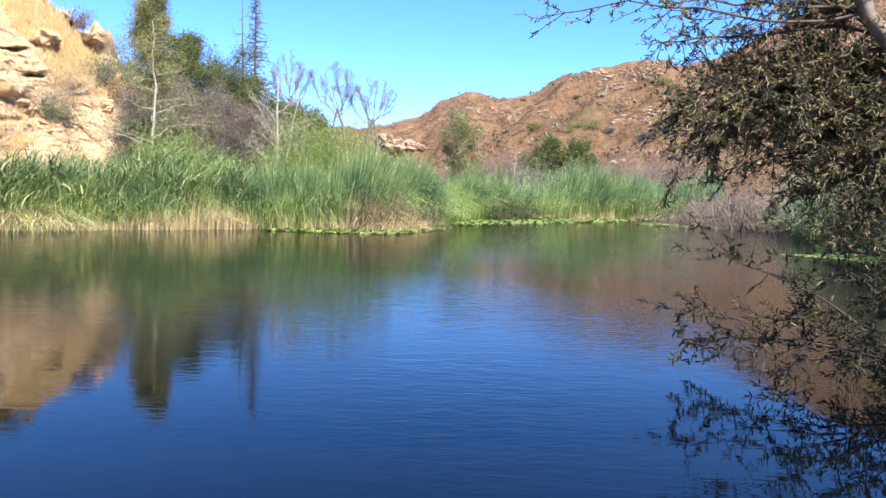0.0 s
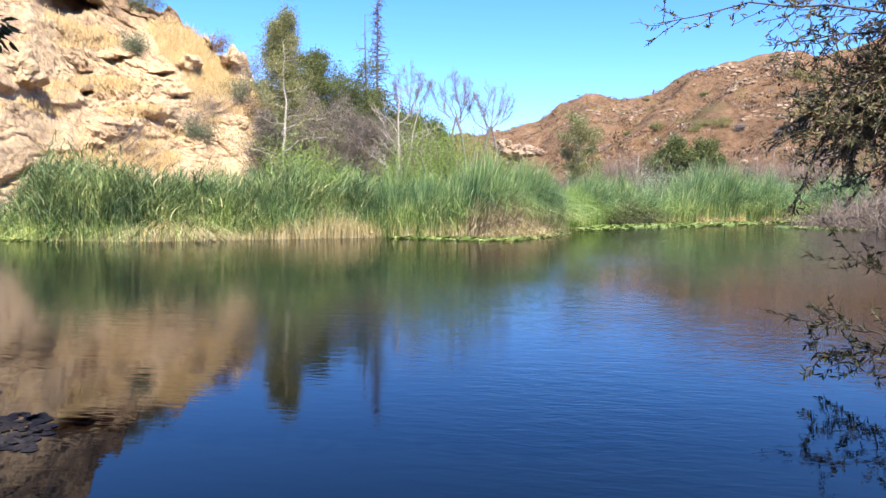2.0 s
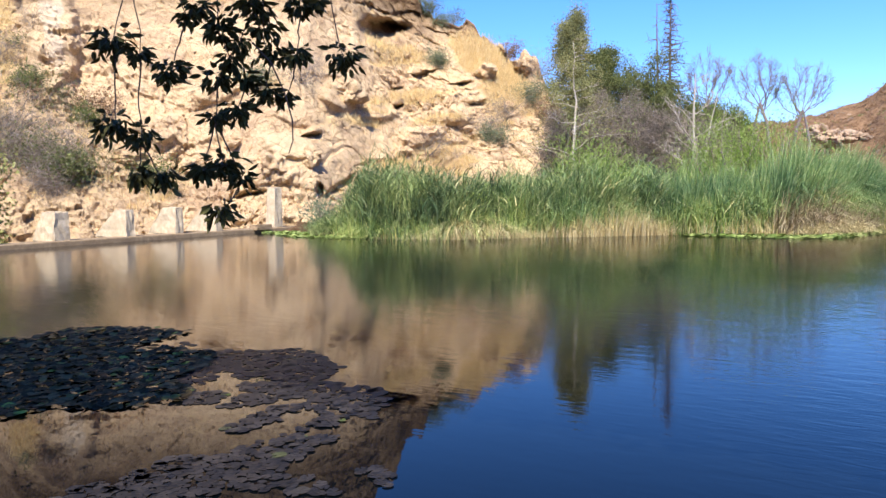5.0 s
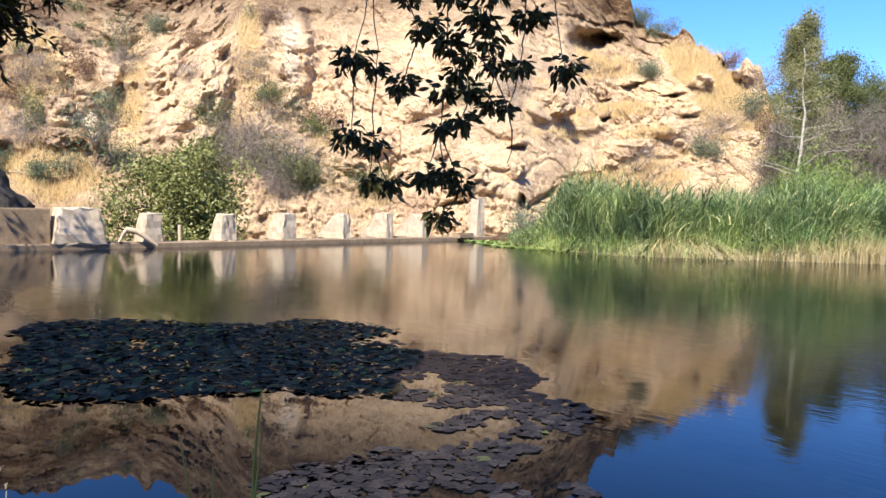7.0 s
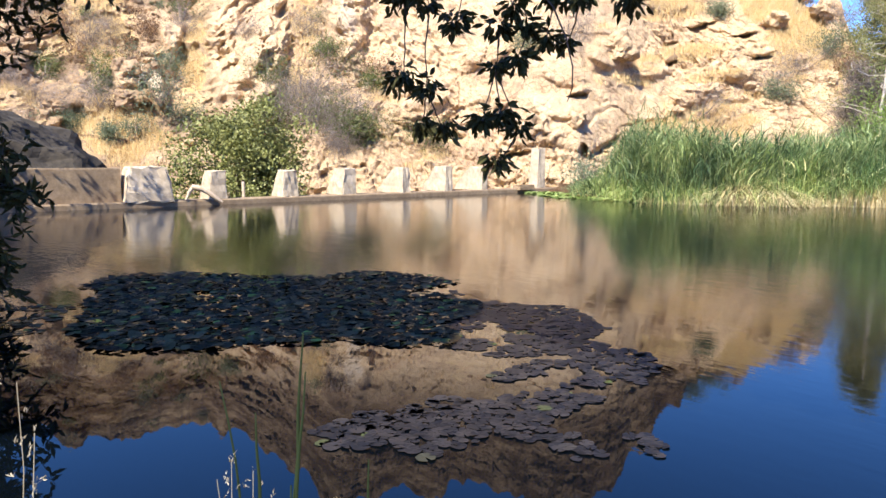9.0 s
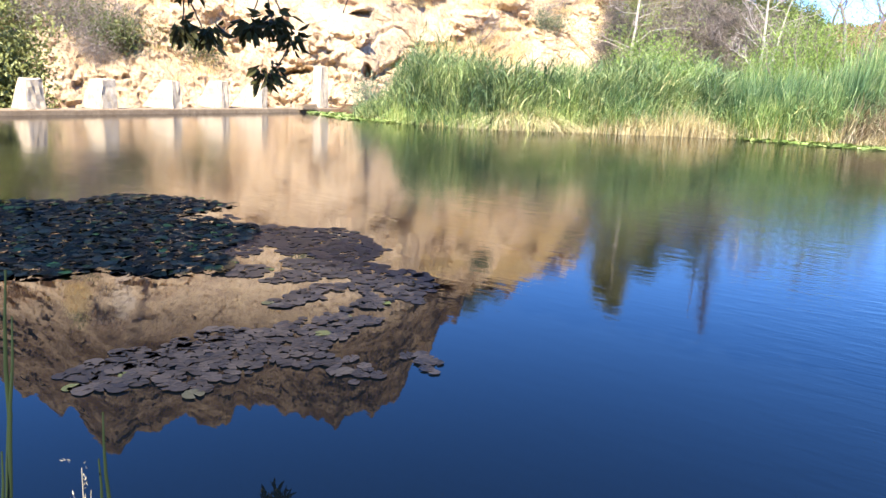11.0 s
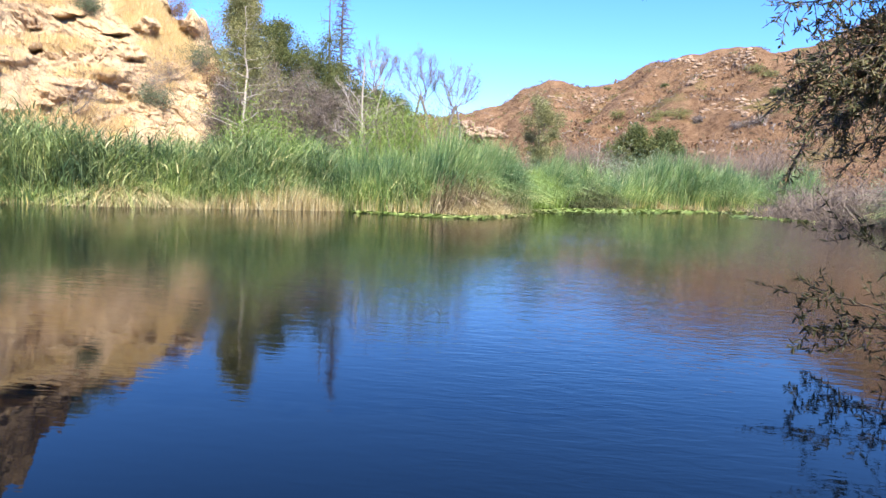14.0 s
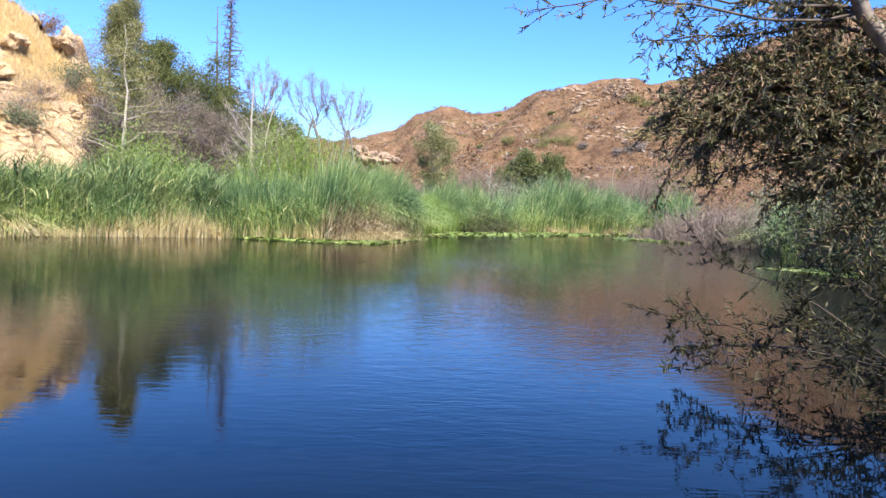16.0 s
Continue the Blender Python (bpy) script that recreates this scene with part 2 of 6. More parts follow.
def water_material():
    m, nt, b = nodes_of("pond water")
    b.inputs["Base Color"].default_value = (0.0015, 0.0028, 0.0045, 1)
    b.inputs["IOR"].default_value = 1.38
    v = place_node(nt)
    mp = nt.nodes.new("ShaderNodeMapping")
    nt.links.new(v, mp.inputs[0])
    mp.inputs["Rotation"].default_value = (0, 0, radians(20))
    mp.inputs["Scale"].default_value = (1.3, 4.2, 1.0)
    rip = noise_node(nt, 3.4, 2, 0.45, mp.outputs[0], 0.8)
    wave = noise_node(nt, 1.3, 2, 0.4, mp.outputs[0], 0.6)
    rip = mix(nt, 0.5, rip, wave)
    patch = ramp(nt, noise_node(nt, 0.16, 2, 0.5, v), [(0.38, (0.3, 0.3, 0.3)), (0.62, (1, 1, 1))])
    # the lilies calm the water about them
    gap = nt.nodes.new("ShaderNodeVectorMath")
    gap.operation = "DISTANCE"
    nt.links.new(v, gap.inputs[0])
    gap.inputs[1].default_value = (-4.3, 1.6, 0)
    calm = nt.nodes.new("ShaderNodeMapRange")
    nt.links.new(gap.outputs["Value"], calm.inputs["Value"])
    calm.inputs["From Min"].default_value, calm.inputs["From Max"].default_value = 2.2, 7.0
    calm.inputs["To Min"].default_value, calm.inputs["To Max"].default_value = 0.03, 1.0
    gap = nt.nodes.new("ShaderNodeVectorMath")
    gap.operation = "DISTANCE"
    nt.links.new(v, gap.inputs[0])
    gap.inputs[1].default_value = (3.6, 3.6, 0)
    lee = nt.nodes.new("ShaderNodeMapRange")
    nt.links.new(gap.outputs["Value"], lee.inputs["Value"])
    lee.inputs["From Min"].default_value, lee.inputs["From Max"].default_value = 1.3, 4.0
    lee.inputs["To Min"].default_value, lee.inputs["To Max"].default_value = 0.12, 1.0
    both = nt.nodes.new("ShaderNodeMath")
    both.operation = "MINIMUM"
    nt.links.new(calm.outputs[0], both.inputs[0])
    nt.links.new(lee.outputs[0], both.inputs[1])
    calm = both
    ruffle = nt.nodes.new("ShaderNodeMapRange")
    nt.links.new(calm.outputs[0], ruffle.inputs["Value"])
    ruffle.inputs["To Min"].default_value, ruffle.inputs["To Max"].default_value = 0.012, 0.075
    nt.links.new(ruffle.outputs[0], b.inputs["Roughness"])
    h = mix(nt, 1.0, rip, patch, "MULTIPLY")
    bp = bumped(nt, b, h, 0.05, 0.05)
    power = nt.nodes.new("ShaderNodeMath")
    power.operation = "MULTIPLY"
    nt.links.new(calm.outputs[0], power.inputs[0])
    power.inputs[1].default_value = 0.16
    nt.links.new(power.outputs[0], bp.inputs["Strength"])
    return m


def rock_material(name="cliff rock"):
    m, nt, b = nodes_of(name)
    v = place_node(nt)
    geo = nt.nodes.new("ShaderNodeNewGeometry")
    sep = nt.nodes.new("ShaderNodeSeparateXYZ")
    nt.links.new(geo.outputs["Normal"], sep.inputs[0])
    fine = noise_node(nt, 2.2, 12, 0.78, v)
    rock = ramp(nt, fine, [(0.22, (0.26, 0.17, 0.105)), (0.34, (0.51, 0.37, 0.225)), (0.54, (0.655, 0.485, 0.305)), (0.76, (0.755, 0.595, 0.395))])
    pits = noise_node(nt, 10.0, 6, 0.8, v)
    rock = mix(nt, 1.0, rock, ramp(nt, pits, [(0.33, (0.56, 0.52, 0.48)), (0.44, (1.04, 1.02, 1.0)), (0.7, (1.12, 1.11, 1.09))]), "MULTIPLY")
    # cracks between the stones
    crack = nt.nodes.new("ShaderNodeTexVoronoi")
    crack.feature = "DISTANCE_TO_EDGE"
    crack.inputs["Scale"].default_value = 0.9
    bent = nt.nodes.new("ShaderNodeMix")
    bent.data_type = "VECTOR"
    bent.inputs[0].default_value = 0.35
    warp = nt.nodes.new("ShaderNodeTexNoise")
    warp.inputs["Scale"].default_value, warp.inputs["Detail"].default_value = 1.4, 5.0
    nt.links.new(v, warp.inputs["Vector"])
    nt.links.new(v, bent.inputs[4])
    grown = nt.nodes.new("ShaderNodeVectorMath")
    grown.operation = "MULTIPLY_ADD"
    nt.links.new(warp.outputs["Color"], grown.inputs[0])
    grown.inputs[1].default_value = (2.2, 2.2, 2.2)
    nt.links.new(v, grown.inputs[2])
    nt.links.new(grown.outputs[0], bent.inputs[5])
    nt.links.new(bent.outputs[1], crack.inputs["Vector"])
    rock = mix(nt, 1.0, rock, ramp(nt, crack.outputs["Distance"], [(0.0, (0.55, 0.48, 0.43)), (0.022, (1, 1, 1))]), "MULTIPLY")
    # weathered faces go grey to lavender, fresh ones rust
    stain = noise_node(nt, 0.30, 7, 0.68, v, 0.6)
    rock = mix(nt, ramp(nt, stain, [(0.51, (0, 0, 0)), (0.63, (0.9, 0.9, 0.9))]), rock, (0.70, 0.66, 0.67), "MULTIPLY")
    iron = noise_node(nt, 0.45, 6, 0.65, v, 0.3)
    rock = mix(nt, ramp(nt, iron, [(0.57, (0, 0, 0)), (0.70, (0.45, 0.45, 0.45))]), rock, (0.50, 0.30, 0.17))
    turf = nt.nodes.new("ShaderNodeAttribute")
    turf.attribute_name = "turf"
    bare = nt.nodes.new("ShaderNodeMapRange")
    nt.links.new(turf.outputs["Fac"], bare.inputs["Value"])
    bare.inputs["From Min"].default_value, bare.inputs["From Max"].default_value = -1.25, -2.0
    rock = mix(nt, bare.outputs[0], rock, mix(nt, 0.45, rock, (0.80, 0.72, 0.62)))
    soily = nt.nodes.new("ShaderNodeMapRange")
    nt.links.new(turf.outputs["Fac"], soily.inputs["Value"])
    soily.inputs["From Min"].default_value, soily.inputs["From Max"].default_value = -0.8, -0.15
    where = nt.nodes.new("ShaderNodeSeparateXYZ")
    nt.links.new(v, where.inputs[0])
    span = nt.nodes.new("ShaderNodeMapRange")
    nt.links.new(where.outputs["Y"], span.inputs["Value"])
    span.inputs["From Min"].default_value, span.inputs["From Max"].default_value = 26, 12
    soil = noise_node(nt, 0.22, 8, 0.7, v, 0.4)
    both = nt.nodes.new("ShaderNodeMath")
    both.operation = "MULTIPLY"
    nt.links.new(span.outputs[0], both.inputs[0])
    bound = nt.nodes.new("ShaderNodeMath")
    bound.operation = "MULTIPLY"
    nt.links.new(ramp(nt, soil, [(0.35, (0, 0, 0)), (0.48, (1, 1, 1))]), bound.inputs[0])
    nt.links.new(soily.outputs[0], bound.inputs[1])
    nt.links.new(bound.outputs[0], both.inputs[1])
    earth = ramp(nt, noise_node(nt, 1.1, 8, 0.75, v), [(0.3, (0.20, 0.145, 0.105)), (0.52, (0.40, 0.275, 0.17)), (0.72, (0.56, 0.35, 0.165))])
    rock = mix(nt, both.outputs[0], rock, earth)
    # upper cliff colour is lowered to dim its reflection in the near water
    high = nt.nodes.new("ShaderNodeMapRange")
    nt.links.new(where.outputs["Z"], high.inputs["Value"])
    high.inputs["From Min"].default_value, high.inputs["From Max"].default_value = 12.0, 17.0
    upper_dark = nt.nodes.new("ShaderNodeMath")
    upper_dark.operation = "MULTIPLY"
    nt.links.new(high.outputs[0], upper_dark.inputs[0])
    nt.links.new(ramp(nt, noise_node(nt, 0.3, 8, 0.75, v, 0.5), [(0.36, (0.6, 0.6, 0.6)), (0.56, (1, 1, 1))]), upper_dark.inputs[1])
    rock = mix(nt, upper_dark.outputs[0], rock, mix(nt, 1.0, rock, (0.18, 0.14, 0.11), "MULTIPLY"))
    grassy = nt.nodes.new("ShaderNodeMath")
    grassy.operation = "MULTIPLY_ADD"
    nt.links.new(noise_node(nt, 0.42, 8, 0.72, v), grassy.inputs[0])
    grassy.inputs[1].default_value = 2.2
    slope = nt.nodes.new("ShaderNodeMath")
    slope.operation = "MULTIPLY"
    nt.links.new(sep.outputs["Z"], slope.inputs[0])
    slope.inputs[1].default_value = 0.75
    nt.links.new(slope.outputs[0], grassy.inputs[2])
    half = nt.nodes.new("ShaderNodeMath")
    half.operation = "MULTIPLY"
    nt.links.new(grassy.outputs[0], half.inputs[0])
    half.inputs[1].default_value = 0.282
    sown = nt.nodes.new("ShaderNodeMath")
    sown.operation = "MULTIPLY_ADD"
    nt.links.new(turf.outputs["Fac"], sown.inputs[0])
    sown.inputs[1].default_value = 0.15
    nt.links.new(half.outputs[0], sown.inputs[2])
    gm = ramp(nt, sown.outputs[0], [(0.48, (0, 0, 0)), (0.58, (0.9, 0.9, 0.9))])
    grass = ramp(nt, noise_node(nt, 5.0, 6, 0.7, v), [(0.3, (0.52, 0.37, 0.17)), (0.7, (0.74, 0.56, 0.29))])
    col = mix(nt, gm, rock, grass)
    col = mix(nt, upper_dark.outputs[0], col, mix(nt, 0.75, col, rock))
    nt.links.new(col, b.inputs["Base Color"])
    b.inputs["Roughness"].default_value = 0.93
    b.inputs["Specular IOR Level"].default_value = 0.2
    bumped(nt, b, fine, 1.0, 0.30)
    return m


def ground_material():
    m, nt, b = nodes_of("dry hill ground")
    v = place_node(nt)
    scrub = noise_node(nt, 0.35, 12, 0.82, v)
    col = ramp(nt, scrub, [(0.34, (0.05, 0.034, 0.021)), (0.47, (0.205, 0.118, 0.066)), (0.60, (0.30, 0.185, 0.105)), (0.72, (0.37, 0.25, 0.15))])
    pale = noise_node(nt, 0.13, 13, 0.86, v)
    col = mix(nt, ramp(nt, pale, [(0.62, (0, 0, 0)), (0.68, (0.8, 0.8, 0.8))]), col, (0.48, 0.35, 0.22))
    green = noise_node(nt, 0.045, 8, 0.72, v)
    col = mix(nt, ramp(nt, green, [(0.55, (0, 0, 0)), (0.66, (0.7, 0.7, 0.7))]), col, (0.15, 0.14, 0.045))
    nt.links.new(col, b.inputs["Base Color"])
    b.inputs["Roughness"].default_value = 0.95
    b.inputs["Specular IOR Level"].default_value = 0.1
    bumped(nt, b, scrub, 1.0, 1.2)
    return m


M_WATER = water_material()
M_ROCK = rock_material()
M_GROUND = ground_material()
M_CONCRETE = plain("weathered concrete", (0.17, 0.115, 0.068), (0.34, 0.25, 0.155), 5.0, 0.9, 0.5, 0.02, 0.9)
M_WHITECON = plain("pale concrete", (0.36, 0.28, 0.19), (0.64, 0.53, 0.39), 6.0, 0.9, 0.5, 0.02, 1.2)
M_BARK = plain("grey brown bark", (0.06, 0.045, 0.035), (0.16, 0.125, 0.10), 20, 0.9, 0.6, 0.01)
M_GREYBARK = plain("grey willow bark", (0.15, 0.12, 0.095), (0.36, 0.30, 0.245), 16, 0.9, 0.5, 0.008)
M_DARKBARK = plain("dark bark", (0.035, 0.026, 0.02), (0.09, 0.068, 0.05), 30, 0.85, 0.4, 0.004)
M_PALEBARK = plain("pale bark", (0.32, 0.27, 0.22), (0.58, 0.52, 0.45), 10, 0.85, 0.4, 0.01)
M_DEADWOOD = plain("dead grey wood", (0.20, 0.155, 0.125), (0.36, 0.295, 0.24), 14, 0.9, 0.4, 0.01)
M_SNAG = plain("charred grey wood", (0.09, 0.07, 0.065), (0.21, 0.165, 0.15), 14, 0.9, 0.4, 0.01)
M_TWIG = plain("purple grey twigs", (0.15, 0.12, 0.125), (0.27, 0.22, 0.22), 14, 0.9, 0.3, 0.01)
M_BRUSH = plain("grey brown brushwood", (0.14, 0.105, 0.085), (0.28, 0.22, 0.18), 10, 0.9, 0.3, 0.01)
M_LOG = plain("bleached log", (0.42, 0.31, 0.20), (0.66, 0.52, 0.37), 12, 0.85, 0.4, 0.01)
M_REED = foliage("cattail leaves", [(0.0, (0.05, 0.10, 0.04)), (0.25, (0.13, 0.215, 0.085)), (0.65, (0.25, 0.35, 0.145)), (0.92, (0.43, 0.49, 0.24)), (1.0, (0.76, 0.67, 0.40))], 0.2)
patch_of(M_REED, 0.62, (0.52, 0.63, 0.62), (1.38, 1.3, 1.1))
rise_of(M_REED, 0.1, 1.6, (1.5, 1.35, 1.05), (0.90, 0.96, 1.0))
M_REEDARCH = foliage("arching reed leaves", [(0.0, (0.045, 0.085, 0.036)), (0.3, (0.125, 0.19, 0.078)), (0.70, (0.24, 0.315, 0.14)), (0.95, (0.40, 0.45, 0.23)), (1.0, (0.68, 0.60, 0.36))], 0.18)
patch_of(M_REEDARCH, 0.75, (0.42, 0.51, 0.50), (1.45, 1.34, 1.12))
M_SEDGE = foliage("dark sedge leaves", [(0.0, (0.045, 0.06, 0.025)), (0.6, (0.12, 0.13, 0.06)), (1.0, (0.27, 0.24, 0.13))], 0.15)
M_SHOOT = foliage("dark reed shoot", [(0.0, (0.008, 0.015, 0.005)), (1.0, (0.022, 0.038, 0.011))], 0.12, 0.6)
M_DRYSEED = foliage("pale seed husks", [(0.0, (0.26, 0.21, 0.13)), (1.0, (0.46, 0.39, 0.27))], 0.2, 0.7)
M_LIME = foliage("young willow leaves", [(0.0, (0.13, 0.20, 0.035)), (0.6, (0.25, 0.36, 0.07)), (1.0, (0.42, 0.52, 0.15))])
M_YOUNG = foliage("young reed shoots", [(0.0, (0.16, 0.25, 0.05)), (0.5, (0.33, 0.43, 0.11)), (0.8, (0.52, 0.57, 0.20)), (1.0, (0.74, 0.66, 0.34))], 0.15)
M_STRAW = foliage("dead reed leaves", [(0.0, (0.44, 0.33, 0.15)), (0.5, (0.72, 0.58, 0.30)), (1.0, (0.84, 0.74, 0.46))], 0.1, 0.7)
M_DRYREED = foliage("brown dry reed leaves", [(0.0, (0.16, 0.11, 0.065)), (0.5, (0.36, 0.265, 0.16)), (1.0, (0.66, 0.54, 0.36))], 0.1, 0.75)
M_DRYGRASS = foliage("dry grass", [(0.0, (0.52, 0.36, 0.16)), (0.5, (0.66, 0.49, 0.24)), (1.0, (0.78, 0.63, 0.36))], 0.25, 0.75)
M_OAK = foliage("dark oak leaves", [(0.0, (0.065, 0.08, 0.028)), (0.6, (0.15, 0.175, 0.055)), (1.0, (0.25, 0.265, 0.10))])
M_TALL = foliage("grey green leaves", [(0.0, (0.14, 0.15, 0.06)), (0.6, (0.26, 0.265, 0.11)), (1.0, (0.42, 0.40, 0.19))])
M_YELLOWG = foliage("yellowing leaves", [(0.0, (0.16, 0.17, 0.06)), (1.0, (0.34, 0.31, 0.12))])
M_FIG = foliage("broad green leaves", [(0.0, (0.11, 0.12, 0.035)), (0.6, (0.25, 0.26, 0.08)), (1.0, (0.42, 0.42, 0.17))])
M_SCRUB = foliage("grey scrub twigs", [(0.0, (0.15, 0.12, 0.10)), (0.6, (0.27, 0.22, 0.185)), (1.0, (0.38, 0.32, 0.27))], 0.1, 0.8)
M_GREYTWIG = foliage("fine grey brown twigs", [(0.0, (0.09, 0.07, 0.055)), (0.6, (0.19, 0.155, 0.125)), (1.0, (0.33, 0.28, 0.23))], 0.0, 0.85)
M_SAGE = foliage("sage leaves", [(0.0, (0.10, 0.13, 0.07)), (1.0, (0.24, 0.28, 0.17))])
M_SILVER = foliage("silvery willow leaves", [(0.0, (0.12, 0.17, 0.08)), (0.6, (0.24, 0.30, 0.165)), (1.0, (0.40, 0.45, 0.29))])
# shade on the right bank is painted into this dark leaf colour
M_SHADE = foliage("bank leaves painted as shaded", [(0.0, (0.03, 0.042, 0.016)), (0.6, (0.075, 0.09, 0.034)), (1.0, (0.16, 0.17, 0.075))], 0.15)
M_RUST = foliage("rusty scrub", [(0.0, (0.12, 0.068, 0.036)), (0.6, (0.25, 0.145, 0.078)), (1.0, (0.37, 0.235, 0.135))], 0.2, 0.8)
M_WILLOW = foliage("willow leaves", [(0.0, (0.055, 0.06, 0.026)), (0.5, (0.15, 0.148, 0.068)), (0.74, (0.27, 0.245, 0.13)), (0.88, (0.34, 0.215, 0.12)), (1.0, (0.50, 0.37, 0.25))], 0.35)
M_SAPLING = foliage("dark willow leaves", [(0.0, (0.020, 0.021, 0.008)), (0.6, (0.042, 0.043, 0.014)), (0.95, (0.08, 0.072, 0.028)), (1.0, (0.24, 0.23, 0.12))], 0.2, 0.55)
M_ASH = foliage("dark glossy leaves", [(0.0, (0.048, 0.044, 0.016)), (0.7, (0.085, 0.078, 0.026)), (1.0, (0.14, 0.13, 0.045))], 0.2, 0.5)
# tree shade is painted into the dark tones, stray sun into the greens
M_PADSHADE = foliage("lily pads", [(0.0, (0.014, 0.010, 0.004)), (0.45, (0.050, 0.036, 0.014)), (0.88, (0.15, 0.11, 0.052)), (0.96, (0.12, 0.12, 0.03)), (1.0, (0.26, 0.32, 0.06))], 0.06, 0.6)
for m_, gloss in ((M_PADSHADE, 0.10), (M_ASH, 0.12)):
    m_.node_tree.nodes["Principled BSDF"].inputs["Specular IOR Level"].default_value = gloss
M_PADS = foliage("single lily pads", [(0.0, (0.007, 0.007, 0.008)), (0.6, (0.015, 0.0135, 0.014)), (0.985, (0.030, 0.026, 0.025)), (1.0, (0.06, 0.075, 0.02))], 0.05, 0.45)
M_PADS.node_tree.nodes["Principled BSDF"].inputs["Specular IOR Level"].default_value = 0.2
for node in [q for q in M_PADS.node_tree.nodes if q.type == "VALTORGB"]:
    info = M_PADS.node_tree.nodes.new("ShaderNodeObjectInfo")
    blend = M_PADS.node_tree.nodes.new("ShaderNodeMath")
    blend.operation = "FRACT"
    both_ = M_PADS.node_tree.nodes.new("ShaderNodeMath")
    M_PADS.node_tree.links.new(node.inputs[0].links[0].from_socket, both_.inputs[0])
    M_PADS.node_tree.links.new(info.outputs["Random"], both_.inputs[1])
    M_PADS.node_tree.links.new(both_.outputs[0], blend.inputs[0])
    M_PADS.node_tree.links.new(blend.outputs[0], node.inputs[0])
M_PADLIT = foliage("bright lily pads", [(0.0, (0.09, 0.14, 0.03)), (0.6, (0.19, 0.26, 0.06)), (1.0, (0.37, 0.41, 0.15))], 0.12, 0.5)
M_PALEROCK = plain("pale rock", (0.27, 0.18, 0.115), (0.41, 0.305, 0.215), 0.9, 0.92, 0.8, 0.15, 0.2)
# tree shade on the mound is put into this near-black rock colour
M_SHADEROCK = plain("rock with painted tree shade", (0.018, 0.014, 0.010), (0.075, 0.06, 0.042), 2.5, 0.92, 0.8, 0.08, 0.5)



# ---- ground and hills ----
LAKE = np.array([(-23.4, -7), (-23.4, 24.6), (-20, 27), (-14, 27), (-8, 29), (-4, 32), (2, 37), (4, 46), (9, 52), (19, 57), (27, 55), (27, 44),
                 (20, 30), (16, 20), (9, 9), (5.5, 3.5), (3, 1.2), (1, 0.8), (-1.6, 0.6), (-3.2, -0.8), (-7, -2.8), (-14, -5.5)])


def shore(x, y):
    """Metres from the water's edge: minus inside the pond."""
    p = np.stack([x, y], 1)
    d = np.full(len(p), 1e9)
    inside = np.zeros(len(p), bool)
    for a, b in zip(LAKE, np.roll(LAKE, -1, 0)):
        e = b - a
        t = np.clip(((p - a) @ e) / (e @ e), 0, 1)
        d = np.minimum(d, np.hypot(*(p - a - t[:, None] * e).T))
        cross = ((a[1] > p[:, 1]) != (b[1] > p[:, 1])) & (p[:, 0] < (b[0] - a[0]) * (p[:, 1] - a[1]) / (b[1] - a[1] + 1e-12) + a[0])
        inside ^= cross
    return np.where(inside, -d, d)


RIDGE = [(-180, 6), (-90, 12), (-60, 15), (-45, 16), (-32.8, 14.8), (-29.4, 13.6), (-26.1, 12.5), (-24.2, 11.4), (-21.9, 10.3), (-19.8, 10.3), (-18.7, 10.8), (-16, 10.6), (-13.4, 10.1), (-11.4, 9.5),
         (-8.7, 7.9), (-6.9, 7.8), (-3.7, 7.9), (-1.5, 6.9), (-0.2, 5.9), (1.6, 5.6), (3.3, 5.2), (10, 4.6), (25, 4.5), (60, 5), (100, 8), (180, 6)]


def terrain(x, y):
    r = np.hypot(x, y)
    az = np.degrees(np.arctan2(-x, y))
    el = np.interp(az, *zip(*RIDGE))
    p = np.stack([x, y, 0 * x], 1)
    d = shore(x, y)
    z = np.where(d < 0, np.maximum(-1.4, -0.12 + d * 0.35), 0.28 * (1 - np.exp(-np.maximum(d, 0) / 0.8)))
    z = z + np.clip(d, 0, 60) * 0.035 + 0.10 * fbm(p * 0.5, 4, 5) * np.clip(d, 0, 1)
    rise = np.clip((r - 95) / 225, 0, 1)
    top = 320 * np.tan(np.radians(el * 0.97))
    spur = fbm(p / 70.0, 4, 9) * 11 * np.sin(np.pi * rise) + fbm(p / 26.0, 4, 13) * 5 * np.sin(np.pi * rise) + fbm(p / 12.0, 4, 11) * 1.6 * np.minimum(1, rise * 8)
    hill = top * (rise ** 1.15) + spur
    past = np.clip((r - 320) / 500, 0, 1)
    hill = np.where(r > 320, top * (1 - 0.5 * past) + fbm(p / 12.0, 3, 11) * 1.6, hill)
    z = np.where(r > 95, np.maximum(z, 0) + hill, z)
    # the gorge below the dam
    gorge = (x < -23.6) & (r < 95)
    return np.where(gorge, -3.0 + 0.5 * fbm(p * 0.3, 3, 21), z)


